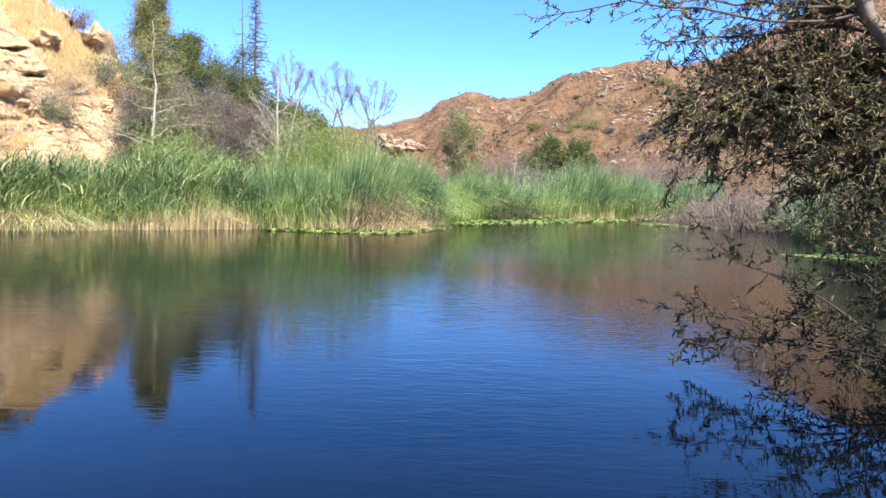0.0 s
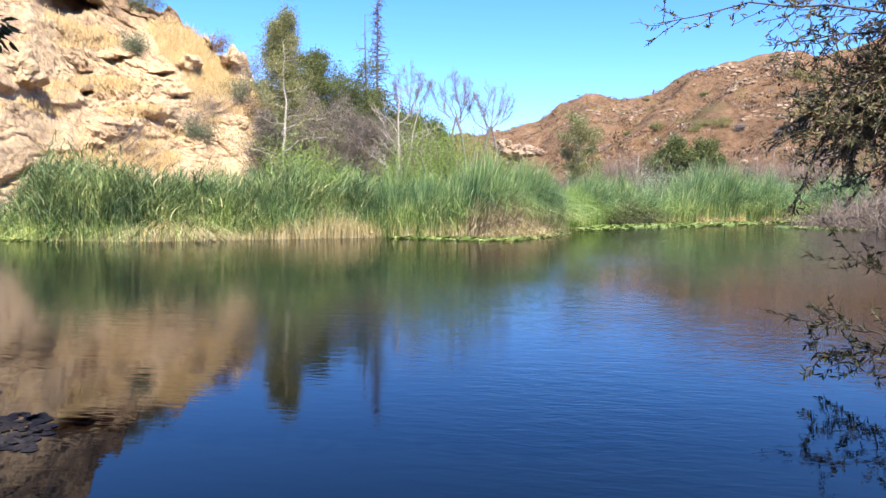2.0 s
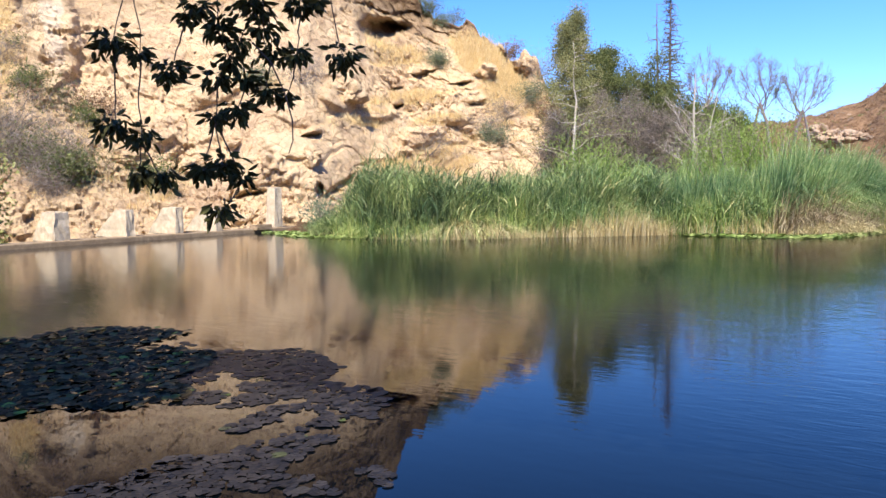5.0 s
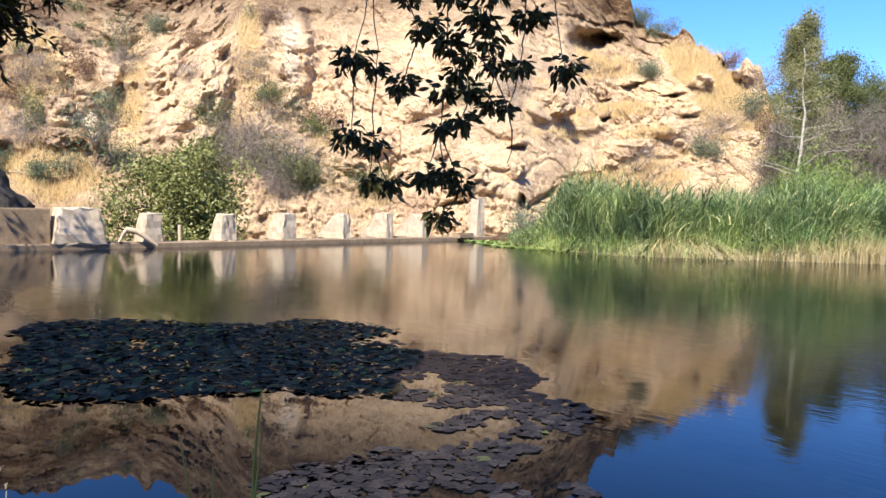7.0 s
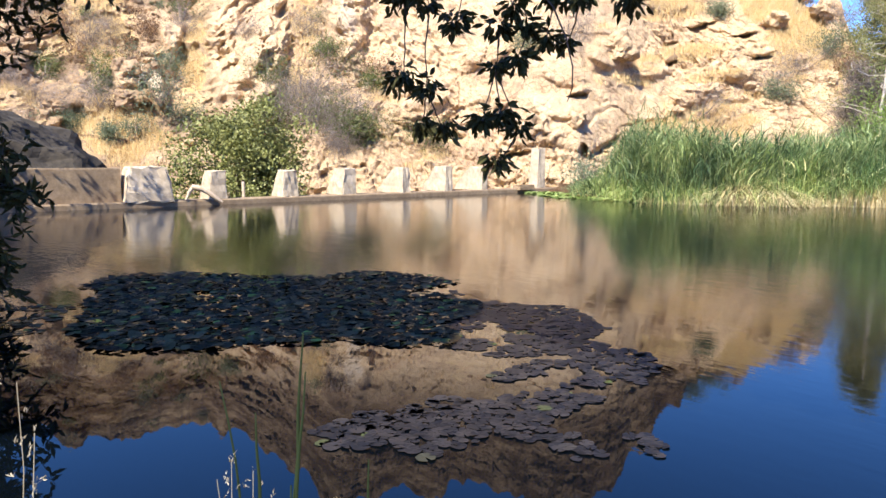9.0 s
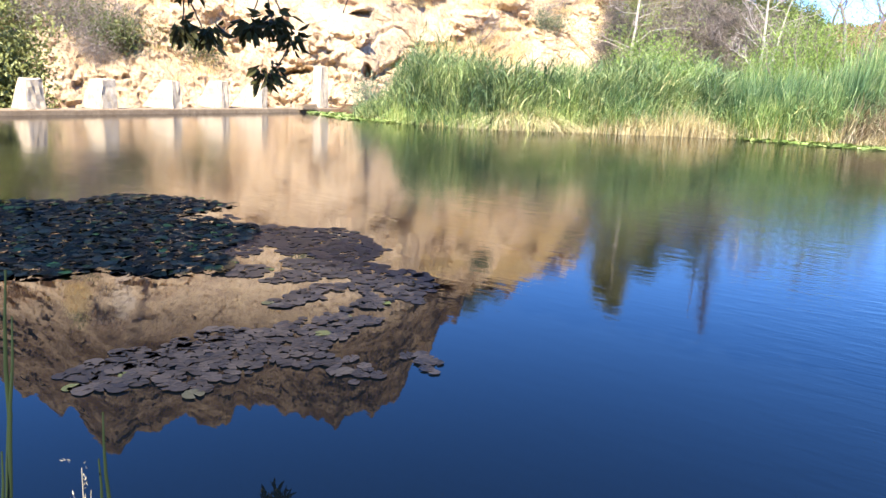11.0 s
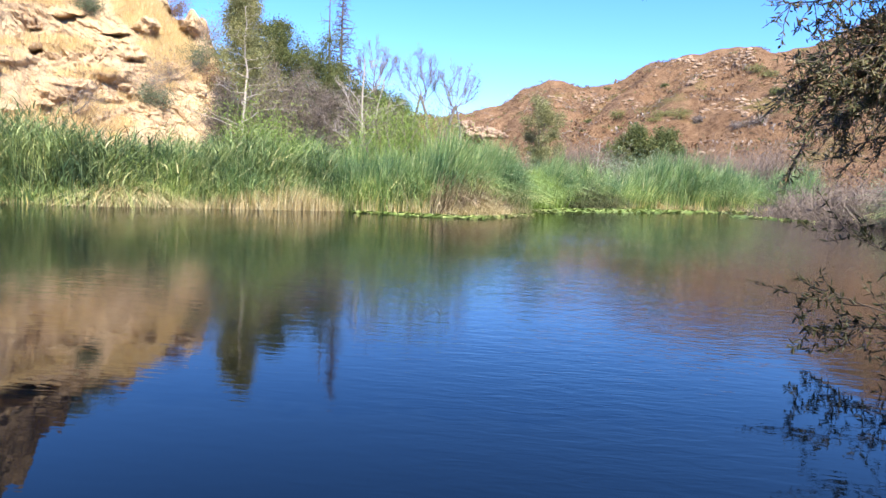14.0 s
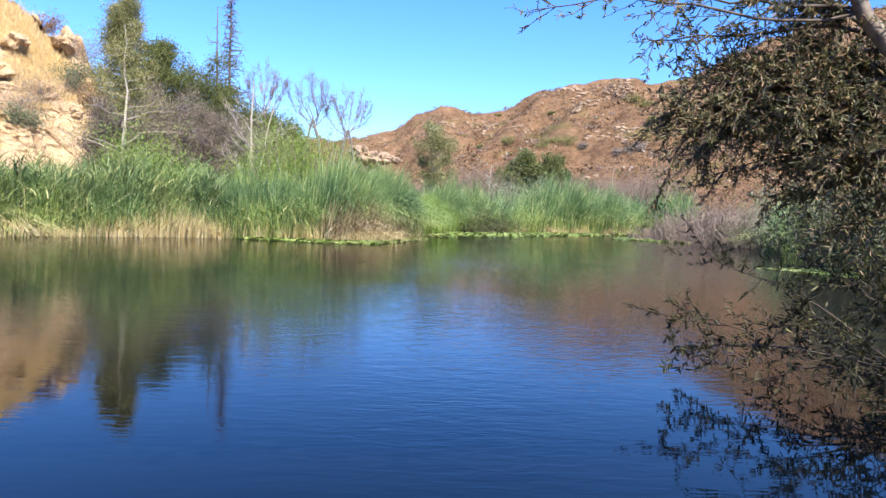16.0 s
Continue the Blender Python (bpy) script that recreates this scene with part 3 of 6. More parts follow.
def build_ground():
    radii = np.concatenate([np.linspace(0, 70, 110) ** 1.0, np.geomspace(71.5, 420, 170), np.geomspace(440, 3200, 14)])
    ang = np.radians(np.concatenate([np.arange(-40, 95, 0.3), np.arange(95, 320, 1.5)]))
    R, A = np.meshgrid(radii, ang, indexing="ij")
    x, y = -np.sin(A) * R, np.cos(A) * R
    z = terrain(x.ravel(), y.ravel())
    v = np.stack([x.ravel(), y.ravel(), z], 1)
    n, m = R.shape
    i, j = np.meshgrid(np.arange(n - 1), np.arange(m), indexing="ij")
    k = (j + 1) % m
    f = np.stack([i * m + j, (i + 1) * m + j, (i + 1) * m + k, i * m + k], -1).reshape(-1, 4)
    g = part("ground", (v, f), M_GROUND, smooth=True)
    tagged(g, "dry brown ground rising to scrub covered hills", "ground", kind="structure")
    w = part("water", ([(-23.36, -12, 0), (70, -12, 0), (70, 80, 0), (-23.36, 80, 0)], [(0, 1, 2, 3)]), M_WATER)
    tagged(w, "still blue pond water with light ripples", "water", kind="structure")


build_ground()

# ---- cliff ----
SKYLINE = [(20.2, 2.0), (20.7, 4.4), (21.3, 6.8), (22.1, 8.8), (23.3, 10.6), (25.1, 12.1), (27.8, 13.4), (30.8, 15.1), (33.0, 17.2), (35.6, 20.8), (36.8, 22.4), (42.8, 24.4), (47.2, 22.8),
           (49.5, 23.5), (54.9, 24.0), (59.8, 25.2), (63.8, 21.0), (65.1, 20.2), (69.9, 17.8), (76.8, 18.2), (83, 16.4), (95, 18), (130, 14)]
FOOT = [(20, 50), (24, 47), (30, 44), (36, 40), (41, 35.5), (44, 34.2), (50, 37), (56, 36), (62, 36), (68, 39), (75, 40), (83, 40), (95, 38), (130, 40)]
CREST = [(20, 53), (24, 56), (30, 58), (36, 62), (44, 62), (55, 70), (62, 74), (70, 84), (83, 80), (130, 75)]


# rock ribs: bearing, height angle, half width, half height, how far they stand out, turn
BUTTRESSES = [(66.0, 9.0, 2.7, 6.5, 2.6, 4), (64.6, 6.0, 1.3, 2.4, 0.9, -8), (67.4, 11.5, 1.0, 3.0, 0.8, 5), (58.4, 12.0, 1.5, 4.6, 1.6, -3), (74.3, 5.6, 0.85, 1.75, 2.2, 4), (72.5, 5.4, 0.6, 2.1, 1.9, -14), (73.6, 7.4, 1.5, 0.5, 1.5, -12),
              (71.2, 9.2, 0.75, 1.2, 1.6, 6), (70.8, 13.0, 1.2, 2.2, 1.5, -20), (77.6, 4.3, 1.7, 0.9, 0.9, 15), (80.5, 8.5, 1.8, 1.3, 1.0, 20), (69.6, 3.2, 0.6, 0.8, 0.8, 0), (31.9, 5.0, 1.5, 0.9, 0.9, 0), (29.0, 6.6, 1.0, 0.6, 0.7, 10),
              (35.2, 7.0, 1.7, 0.55, 0.6, -5), (42.0, 4.2, 2.2, 0.9, 0.7, 8), (47.5, 8.6, 2.0, 1.4, 0.8, -20), (52.0, 5.4, 1.6, 1.2, 0.7, 15)]
# dry grass (more) and bare stone (less)
TURF = [(75.2, 2.2, 2.6, 1.7, 1.2, 20), (61.4, 12.0, 0.8, 4.0, 1.1, 0), (62.0, 5.2, 1.2, 1.2, 0.8, 0), (69.6, 7.0, 0.9, 4.5, 0.8, 8), (76.0, 9.0, 2.6, 2.6, 0.9, -25), (27.3, 11.3, 1.9, 1.2, 1.2, 20), (24.9, 8.8, 1.3, 1.5, 1.2, 25), (32.2, 8.1, 3.0, 0.55, 1.1, -3),
        (33.6, 11.4, 2.2, 0.7, 1.1, 8), (40.2, 6.0, 2.0, 0.6, 0.9, 5), (30.4, 6.2, 2.4, 0.4, 0.9, -4), (44.5, 9.0, 2.0, 0.6, 0.8, 5), (36.5, 6.2, 1.8, 0.4, 0.9, 0), (66.0, 9.0, 2.5, 6.0, -1.1, 4), (58.4, 12.0, 0.9, 3.6, -1.7, -3), (74.2, 5.6, 0.9, 1.9, -1.1, 4), (72.5, 5.4, 0.65, 2.1, -1.7, -14),
        (71.2, 9.2, 0.7, 1.2, -1.4, 6), (70.8, 13.0, 1.2, 2.2, -1.2, -20), (32.0, 5.0, 1.6, 0.9, -1.0, 0), (45.0, 5.0, 6.0, 3.5, -0.7, 0), (42.0, 11.0, 3.0, 1.6, -0.6, 0), (54.5, 12.0, 3.0, 5.0, -0.8, 0)]


def build_cliff():
    az = np.arange(20.2, 130, 0.13)
    az = az[(az < 92) | (np.arange(len(az)) % 6 == 0)]
    vv = np.concatenate([np.linspace(-0.04, 1, 300), np.linspace(1.02, 1.5, 14)])
    A, V = np.meshgrid(az, vv, indexing="ij")
    a, v = A.ravel(), V.ravel()
    el = np.interp(a, *zip(*SKYLINE))
    b, c = np.interp(a, *zip(*FOOT)), np.interp(a, *zip(*CREST))
    zt = np.tan(np.radians(el)) * c + 1.4
    zb = np.interp(a, [40.5, 46], [-0.2, -3.2])
    ar = np.radians(a)
    vc = np.clip(v, 0, 1)
    # ledges: treads that slope gently between steep risers
    u3 = np.stack([a * 0.8, v * 0 + 3, v * 0], 1)
    ph = v * 7.5 + 0.9 * vnoise(np.stack([a * 0.22, v * 3, 0 * a], 1), 3) + 0.35 * vnoise(np.stack([a * 0.9, v * 9, 0 * a], 1), 4)
    led = 0.13 * (0.5 + 0.5 * vnoise(np.stack([a * 0.16, v * 4, 0 * a + 7], 1), 6))
    zz = vc + led * np.sin(2 * np.pi * ph) / (2 * np.pi * 7.5)
    d = b + (c - b) * (vc * 0.72 + 0.28 * vc ** 2) + np.where(v > 1, (v - 1) * 60, 0)
    z = zb + (zt - zb) * np.clip(zz, -0.05, 1.02) - np.where(v > 1, (v - 1) * 14, 0) + np.where(v < 0, v * 30, 0)
    z = z + np.clip(v, 0, 1) ** 8 * 1.1 * fbm(np.stack([a * 0.9, 0 * a, 0 * a], 1), 3, 23)
    p = np.stack([-np.sin(ar) * d, np.cos(ar) * d, z], 1)
    # blocks, bulges and cracks
    bend = np.stack([vnoise(p * 0.4, k) for k in (31, 32, 33)], 1)
    big, big_gap = blocks(p * np.array([0.24, 0.24, 0.42]) + 0.35 * bend, 41)
    mid, mid_gap = blocks(p * np.array([0.62, 0.62, 1.15]) + 0.3 * bend, 51)
    small, small_gap = blocks(p * np.array([1.7, 1.7, 2.6]) + 0.3 * bend, 57)
    grit = blocks(p * np.array([3.6, 3.6, 5.0]) + 0.4 * bend, 59)[0]
    bed = p[:, 2] * 0.75 + 0.10 * p[:, 0] + 1.2 * vnoise(p * 0.18, 66) + 0.5 * vnoise(p * 0.7, 67)
    bed = np.abs((bed % 1.0) - 0.5)
    rough = np.clip(0.62 + 0.9 * vnoise(p * 0.12, 81), 0.35, 1.15)
    out = 0.8 * fbm(p * 0.13, 3, 61) + 0.16 * fbm(p * 0.45, 3, 73, 0.5)
    out += rough * (0.42 * big + 0.30 * mid + 0.20 * small + 0.09 * grit + 0.12 * fbm(p * 1.6, 4, 71, 0.6))
    out -= rough * (0.13 * np.exp(-(big_gap / 0.06) ** 2) + 0.09 * np.exp(-(mid_gap / 0.07) ** 2) * (vnoise(p * 0.5, 69) > -0.1) + 0.03 * np.exp(-(small_gap / 0.09) ** 2))
    out -= 0.22 * np.exp(-(bed / 0.07) ** 2) * np.clip(3 * (vnoise(p * 0.35, 68) - 0.12), 0, 1)
    bearing = np.degrees(np.arctan2(-p[:, 0], p[:, 1]))
    lift = np.degrees(np.arctan2(p[:, 2] - 1.45, np.hypot(p[:, 0], p[:, 1])))

    wander = (0.35 * vnoise(p * 0.7, 87) + 0.15 * vnoise(p * 1.9, 88), 0.16 * vnoise(p * 0.9, 89) + 0.09 * vnoise(p * 2.3, 90))

    def dent(az0, el0, wa, we, depth, turn=0.0, roof=1.0):
        q, s = (bearing - az0 + wander[0]), (lift - el0 + wander[1])
        ct, st = math.cos(radians(turn)), math.sin(radians(turn))
        q, s = q * ct + s * st, -q * st + s * ct
        k = (q / wa) ** 2 + (s / np.where(s > 0, we * roof, we)) ** 2
        return depth * np.exp(-k ** 2)

    hollow = np.zeros(len(p))
    hollow -= dent(34.6, 13.3, 1.75, 0.85, 5.0, -4, 0.8)
    hollow -= dent(24.5, 10.3, 1.35, 0.26, 3.0, 50)
    hollow += dent(24.0, 10.75, 1.4, 0.3, 0.9, 50)
    # clefts and slits under the ledges
    hollow -= dent(38.3, 1.3, 1.15, 0.26, 1.5, -38) + dent(40.2, 0.9, 0.35, 0.3, 1.4, 30) + dent(45.2, 0.5, 1.5, 0.2, 1.2, -14) + dent(39.3, 0.5, 0.9, 0.15, 0.9, -8)
    for az0, el0, wa in ((31.7, 10.0, 1.2), (28.7, 9.0, 0.7), (33.6, 8.8, 0.4), (33.6, 7.5, 0.35), (27.3, 7.5, 0.6), (40.5, 5.2, 0.7), (29.4, 4.4, 0.8), (26.4, 9.45, 0.5)):
        hollow -= dent(az0, el0, wa, 0.17, 0.95, -5)
        hollow += dent(az0, el0 + 0.33, wa * 1.1, 0.24, 0.35, -5)
    hollow -= dent(35.4, 3.0, 1.6, 0.22, 0.7, -6) + dent(70.5, 7.0, 0.6, 1.6, 1.6, 10) + dent(34.0, 14.6, 3.4, 0.2, 0.7, 3) + dent(29.8, 12.9, 1.6, 0.22, 0.8, 24)
    hollow += dent(38.3, 8.0, 1.35, 0.95, 1.0) + dent(26.7, 10.0, 0.9, 0.5, 1.1) - dent(78.6, 5, 2.0, 8.0, 1.6)

    def buttress(az0, el0, wa, we, depth, turn=0.0):
        q, s = (bearing - az0), (lift - el0)
        ct, st = math.cos(radians(turn)), math.sin(radians(turn))
        q, s = q * ct + s * st, -q * st + s * ct
        k = np.sqrt((q / wa) ** 2 + (s / we) ** 2) + ragged
        return depth / (1 + np.exp(np.clip((k - 1) * 9, -30, 30)))

    ragged = 0.22 * vnoise(p * 0.45, 96) + 0.12 * vnoise(p * 1.4, 97)
    for spot in BUTTRESSES:
        hollow += buttress(*spot)
    turf = np.zeros(len(p))
    for az0, el0, wa, we, amount, turn in TURF:
        turf += buttress(az0, el0, wa, we, amount, turn)
    edge = np.clip((1.0 - v) / 0.02, 0.45, 1) * np.clip((a - 20.2) / 0.5, 0.4, 1)
    p[:, 0] += np.sin(ar) * out * edge
    p[:, 1] -= np.cos(ar) * out * edge
    p[:, 2] += 0.25 * np.clip(out, -1, 1.5) * edge
    # hollows and bulges run along the line of sight from the bank
    hollow = hollow * (1 + 0.35 * vnoise(p * 0.9, 95))
    grow_by = 1 - hollow / np.hypot(p[:, 0], p[:, 1])
    p = np.stack([p[:, 0] * grow_by, p[:, 1] * grow_by, 1.45 + (p[:, 2] - 1.45) * grow_by], 1)
    n, m = A.shape
    i, j = np.meshgrid(np.arange(n - 1), np.arange(m - 1), indexing="ij")
    f = np.stack([i * m + j, i * m + j + 1, (i + 1) * m + j + 1, (i + 1) * m + j], -1).reshape(-1, 4)
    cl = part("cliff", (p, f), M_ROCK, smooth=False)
    cl.data.attributes.new("turf", "FLOAT", "POINT").data.foreach_set("value", turf.astype(np.float32))
    tagged(cl, "sunlit tan rock cliff with golden grass on its ledges", "cliff", kind="structure")
    P = p.reshape(n, m, 3)
    du, dv = np.gradient(P, axis=0), np.gradient(P, axis=1)
    N = unit(np.cross(dv, du))
    N *= np.sign(np.sum(N * -P, axis=2, keepdims=True))
    return P, N, turf.reshape(n, m)


CLIFF, CLIFF_N, CLIFF_T = build_cliff()
CLIFF_AZ = np.degrees(np.arctan2(-CLIFF[..., 0], CLIFF[..., 1]))
CLIFF_EL = np.degrees(np.arctan2(CLIFF[..., 2] - 1.45, np.hypot(CLIFF[..., 0], CLIFF[..., 1])))


def on_cliff(az, el):
    """The foremost place of the cliff near a bearing and a height angle."""
    miss = np.hypot(CLIFF_AZ - az, CLIFF_EL - el) + 0.004 * np.hypot(CLIFF[..., 0], CLIFF[..., 1])
    return CLIFF.reshape(-1, 3)[np.argmin(miss)].copy()


def cliff_grass():
    rng = rng_of(77)
    pts, nor = CLIFF[:, :300].reshape(-1, 3), CLIFF_N[:, :300].reshape(-1, 3)
    turf = CLIFF_T[:, :300].ravel()
    thick = vnoise(pts * 0.25, 91) + 0.6 * vnoise(pts * 1.1, 92) + 1.2 * turf
    ok = np.flatnonzero((nor[:, 2] > 0.60 - 0.35 * np.clip(turf, 0, 1)) & (thick > 0.45) & (pts[:, 2] > 1.0) & (pts[:, 2] < 14.5))
    ok = rng.choice(ok, min(22000, len(ok)), replace=False)
    n = 9
    root = np.repeat(pts[ok], n, 0) + rng.normal(size=(len(ok) * n, 3)) * np.array([0.22, 0.22, 0.03])
    lean = unit(rng.normal(size=(len(root), 3)) * np.array([1, 1, 0]))
    h = rng.uniform(0.14, 0.5, len(root))
    g = blade_cloud(root, lean, h, h * 0.03 + 0.010, rng.uniform(0.1, 0.5, len(root)), rng, 3)
    tagged(part("dry_grass", g, M_DRYGRASS), "golden dry grass tufts on the cliff ledges", "grass", kind="stuff")


cliff_grass()


# ---- plants ----
def limb(rng, start, end, sag=0.0, wob=0.06, n=8):
    """A crooked line between two places."""
    start, end = np.asarray(start, float), np.asarray(end, float)
    t = np.linspace(0, 1, n)[:, None]
    L = np.linalg.norm(end - start)
    walkway = np.cumsum(rng.normal(size=(n, 3)), 0) * wob * L / math.sqrt(n)
    walkway -= walkway[0] + (walkway[-1] - walkway[0]) * t
    return start + (end - start) * t + walkway + np.array([0, 0, sag * L]) * (4 * t * (1 - t))


def grow(rng, start, way, length, radius, depth, spread=0.6, children=3, up=0.15, shrink=0.68, wob=0.08, sides=5):
    """A branch and its boughs: a list of tubes, and the outer places with their ways."""
    way = unit(way)
    end = np.asarray(start) + way * length
    line = limb(rng, start, end, 0, wob, 6)
    tubes = [tube(line, np.linspace(radius, radius * 0.55, 6), sides if depth > 1 else 4)]
    tips = []
    if depth == 0:
        return tubes, [(line[k], way) for k in (2, 3, 4, 5)]
    for c in range(children):
        t = rng.uniform(0.45, 1.0) if c else 1.0
        k = min(5, int(t * 5 + 0.5))
        w2 = unit(way + rng.normal(size=3) * spread + np.array([0, 0, up]))
        tb, tp = grow(rng, line[k], w2, length * shrink * rng.uniform(0.75, 1.15), radius * (0.6 if c else 0.7), depth - 1, spread, children, up, shrink, wob, sides)
        tubes += tb
        tips += tp
    return tubes, tips


def leaves_round(rng, tips, per, radius, length, width, droop=0.0):
    at = np.repeat(np.array([p for p, _ in tips]), per, 0)
    w = np.repeat(np.array([d for _, d in tips]), per, 0)
    at = at + rng.normal(size=at.shape) * radius
    way = unit(w * 0.5 + rng.normal(size=at.shape) - np.array([0, 0, droop]))
    return leaf_cloud(at, way, rng.uniform(0.7, 1.3, len(at)) * length, rng.uniform(0.7, 1.3, len(at)) * width, rng)


def leader_tree(name, label, base, height, crown, seed, leaf=None, bark=None, radius=0.15, boughs=40, rise=0.35, per=12, clump=0.3, leaf_size=(0.2, 0.12),
                start=0.2, twig=5, lean=(0, 0), forks=1, group="", category="tree"):
    """A tree with one or a few leading stems; crown gives the half width at even steps from the lowest bough to the top."""
    rng = rng_of(seed)
    root = thing(name, label, category, base, group)
    tubes, tips = [], []
    for fk in range(forks):
        h = height * (1 if fk == 0 else rng.uniform(0.75, 0.95))
        off = np.array([lean[0], lean[1], 0]) * h + (np.array([rng.normal(), rng.normal(), 0]) * 0.16 * h if fk else 0)
        stem = limb(rng, (0, 0, -0.4), np.array([0, 0, h]) + off, 0, 0.025, 12)
        r = np.linspace(radius, radius * 0.14, 12) * (1 if fk == 0 else 0.75)
        tubes.append(tube(stem, r, 8))
        for b in range(boughs // forks):
            t = start + (1 - start) * (b + rng.uniform(0, 1)) / (boughs // forks)
            p = np.array([np.interp(t * 11, range(12), stem[:, k]) for k in range(3)])
            w = np.interp((t - start) / (1 - start), np.linspace(0, 1, len(crown)), crown) * rng.uniform(0.55, 1.1)
            a = rng.uniform(0, 2 * np.pi)
            e = p + np.array([math.cos(a) * w, math.sin(a) * w, w * rise * rng.uniform(0.3, 1.6)])
            line = limb(rng, p, e, 0.05, 0.10, 6)
            br = np.interp(t * 11, range(12), r) * 0.42
            tubes.append(tube(line, np.linspace(br, 0.008, 6), 5))
            for q in range(twig):
                u = rng.uniform(1.2, 5)
                s0 = np.array([np.interp(u, range(6), line[:, k]) for k in range(3)])
                d = unit(unit(e - p) * 0.8 + rng.normal(size=3) * 0.6 + np.array([0, 0, rise * 0.6]))
                s1 = s0 + d * w * rng.uniform(0.18, 0.45)
                tw = limb(rng, s0, s1, 0, 0.1, 4)
                tubes.append(tube(tw, np.linspace(0.012, 0.004, 4), 3))
                tips += [(tw[2], d), (tw[3], d)]
                for _ in range(2 if leaf is None else 0):
                    s2 = tw[2] + unit(d + rng.normal(size=3) * 0.6) * w * rng.uniform(0.08, 0.22)
                    tubes.append(tube(np.array([tw[2], s2]), [0.006, 0.003], 3))
            tips.append((line[5], unit(e - p)))
    part("trunk", join(tubes), bark or M_BARK, root, smooth=True)
    if leaf is not None:
        tagged(part("crown", leaves_round(rng, tips, per, clump, *leaf_size), leaf, root), kind="stuff")
    return root


def bush(name, label, base, size, seed, leaf, n=900, leaf_size=(0.14, 0.08), twigs=0, group="", category="bush", spread=0.085):
    """A low, uneven shrub: stems from one foot, leaves in clumps with gaps."""
    rng = rng_of(seed)
    root = thing(name, label, category, base, group)
    rx, ry, h = size
    stems, tips = [], []
    for s in range(9 + twigs):
        a = rng.uniform(0, 2 * np.pi)
        k = rng.uniform(0.25, 1.0) ** 0.6
        end = np.array([math.cos(a) * rx * k, math.sin(a) * ry * k, h * rng.uniform(0.55, 1.0) * (1.15 - 0.55 * k)])
        line = limb(rng, (0, 0, -0.2), end, 0.08, 0.1, 6)
        stems.append(tube(line, np.linspace(0.035, 0.008, 6) * max(0.6, h / 2.5), 4))
        for q in range(2, 6):
            tips.append((line[q], unit(line[q] - line[q - 1])))
            for _ in range(2):
                e2 = line[q] + rng.normal(size=3) * np.array([rx, ry, h]) * 0.17
                stems.append(tube(np.array([line[q], (line[q] + e2) / 2 + rng.normal(size=3) * 0.03, e2]), [0.010, 0.007, 0.004], 3))
                tips.append((e2, unit(e2 - line[q])))
    part("stem", join(stems), M_DEADWOOD, root)
    per = max(1, n // len(tips))
    tagged(part("foliage", leaves_round(rng, tips, per, spread * (rx + ry + h), *leaf_size), leaf, root), kind="stuff")
    return root


def thicket(name, label, base, size, seed, n=260, material=None, group="", category="brush"):
    """Leafless grey brush: a tangle of fine twigs."""
    rng = rng_of(seed)
    root = thing(name, label, category, base, group)
    rx, ry, h = size
    tubes = []
    for s in range(n):
        p = np.array([rng.normal() * rx * 0.45, rng.normal() * ry * 0.45, 0])
        fall = math.exp(-(p[0] / rx) ** 2 - (p[1] / ry) ** 2)
        e = p + np.array([rng.normal() * 0.35 * h, rng.normal() * 0.35 * h, h * rng.uniform(0.45, 1.05) * (0.35 + 0.65 * fall)])
        line = limb(rng, p - np.array([0, 0, 0.3]), e, 0, 0.12, 5)
        tubes.append(tube(line, np.linspace(0.030, 0.010, 5), 3))
        for k in (2, 3, 4):
            w = line[k] + rng.normal(size=3) * h * 0.16 + np.array([0, 0, h * 0.06])
            tubes.append(tube(np.array([line[k], (line[k] + w) / 2 + rng.normal(size=3) * 0.04, w]), [0.014, 0.010, 0.006], 3))
    tagged(part("brushwood", join(tubes), material or M_DEADWOOD, root), kind="stuff")
    return root


def on_ground(az, d, sink=0.0):
    p = polar(az, d)
    p[2] = terrain(p[:1], p[1:2])[0] - sink
    return p


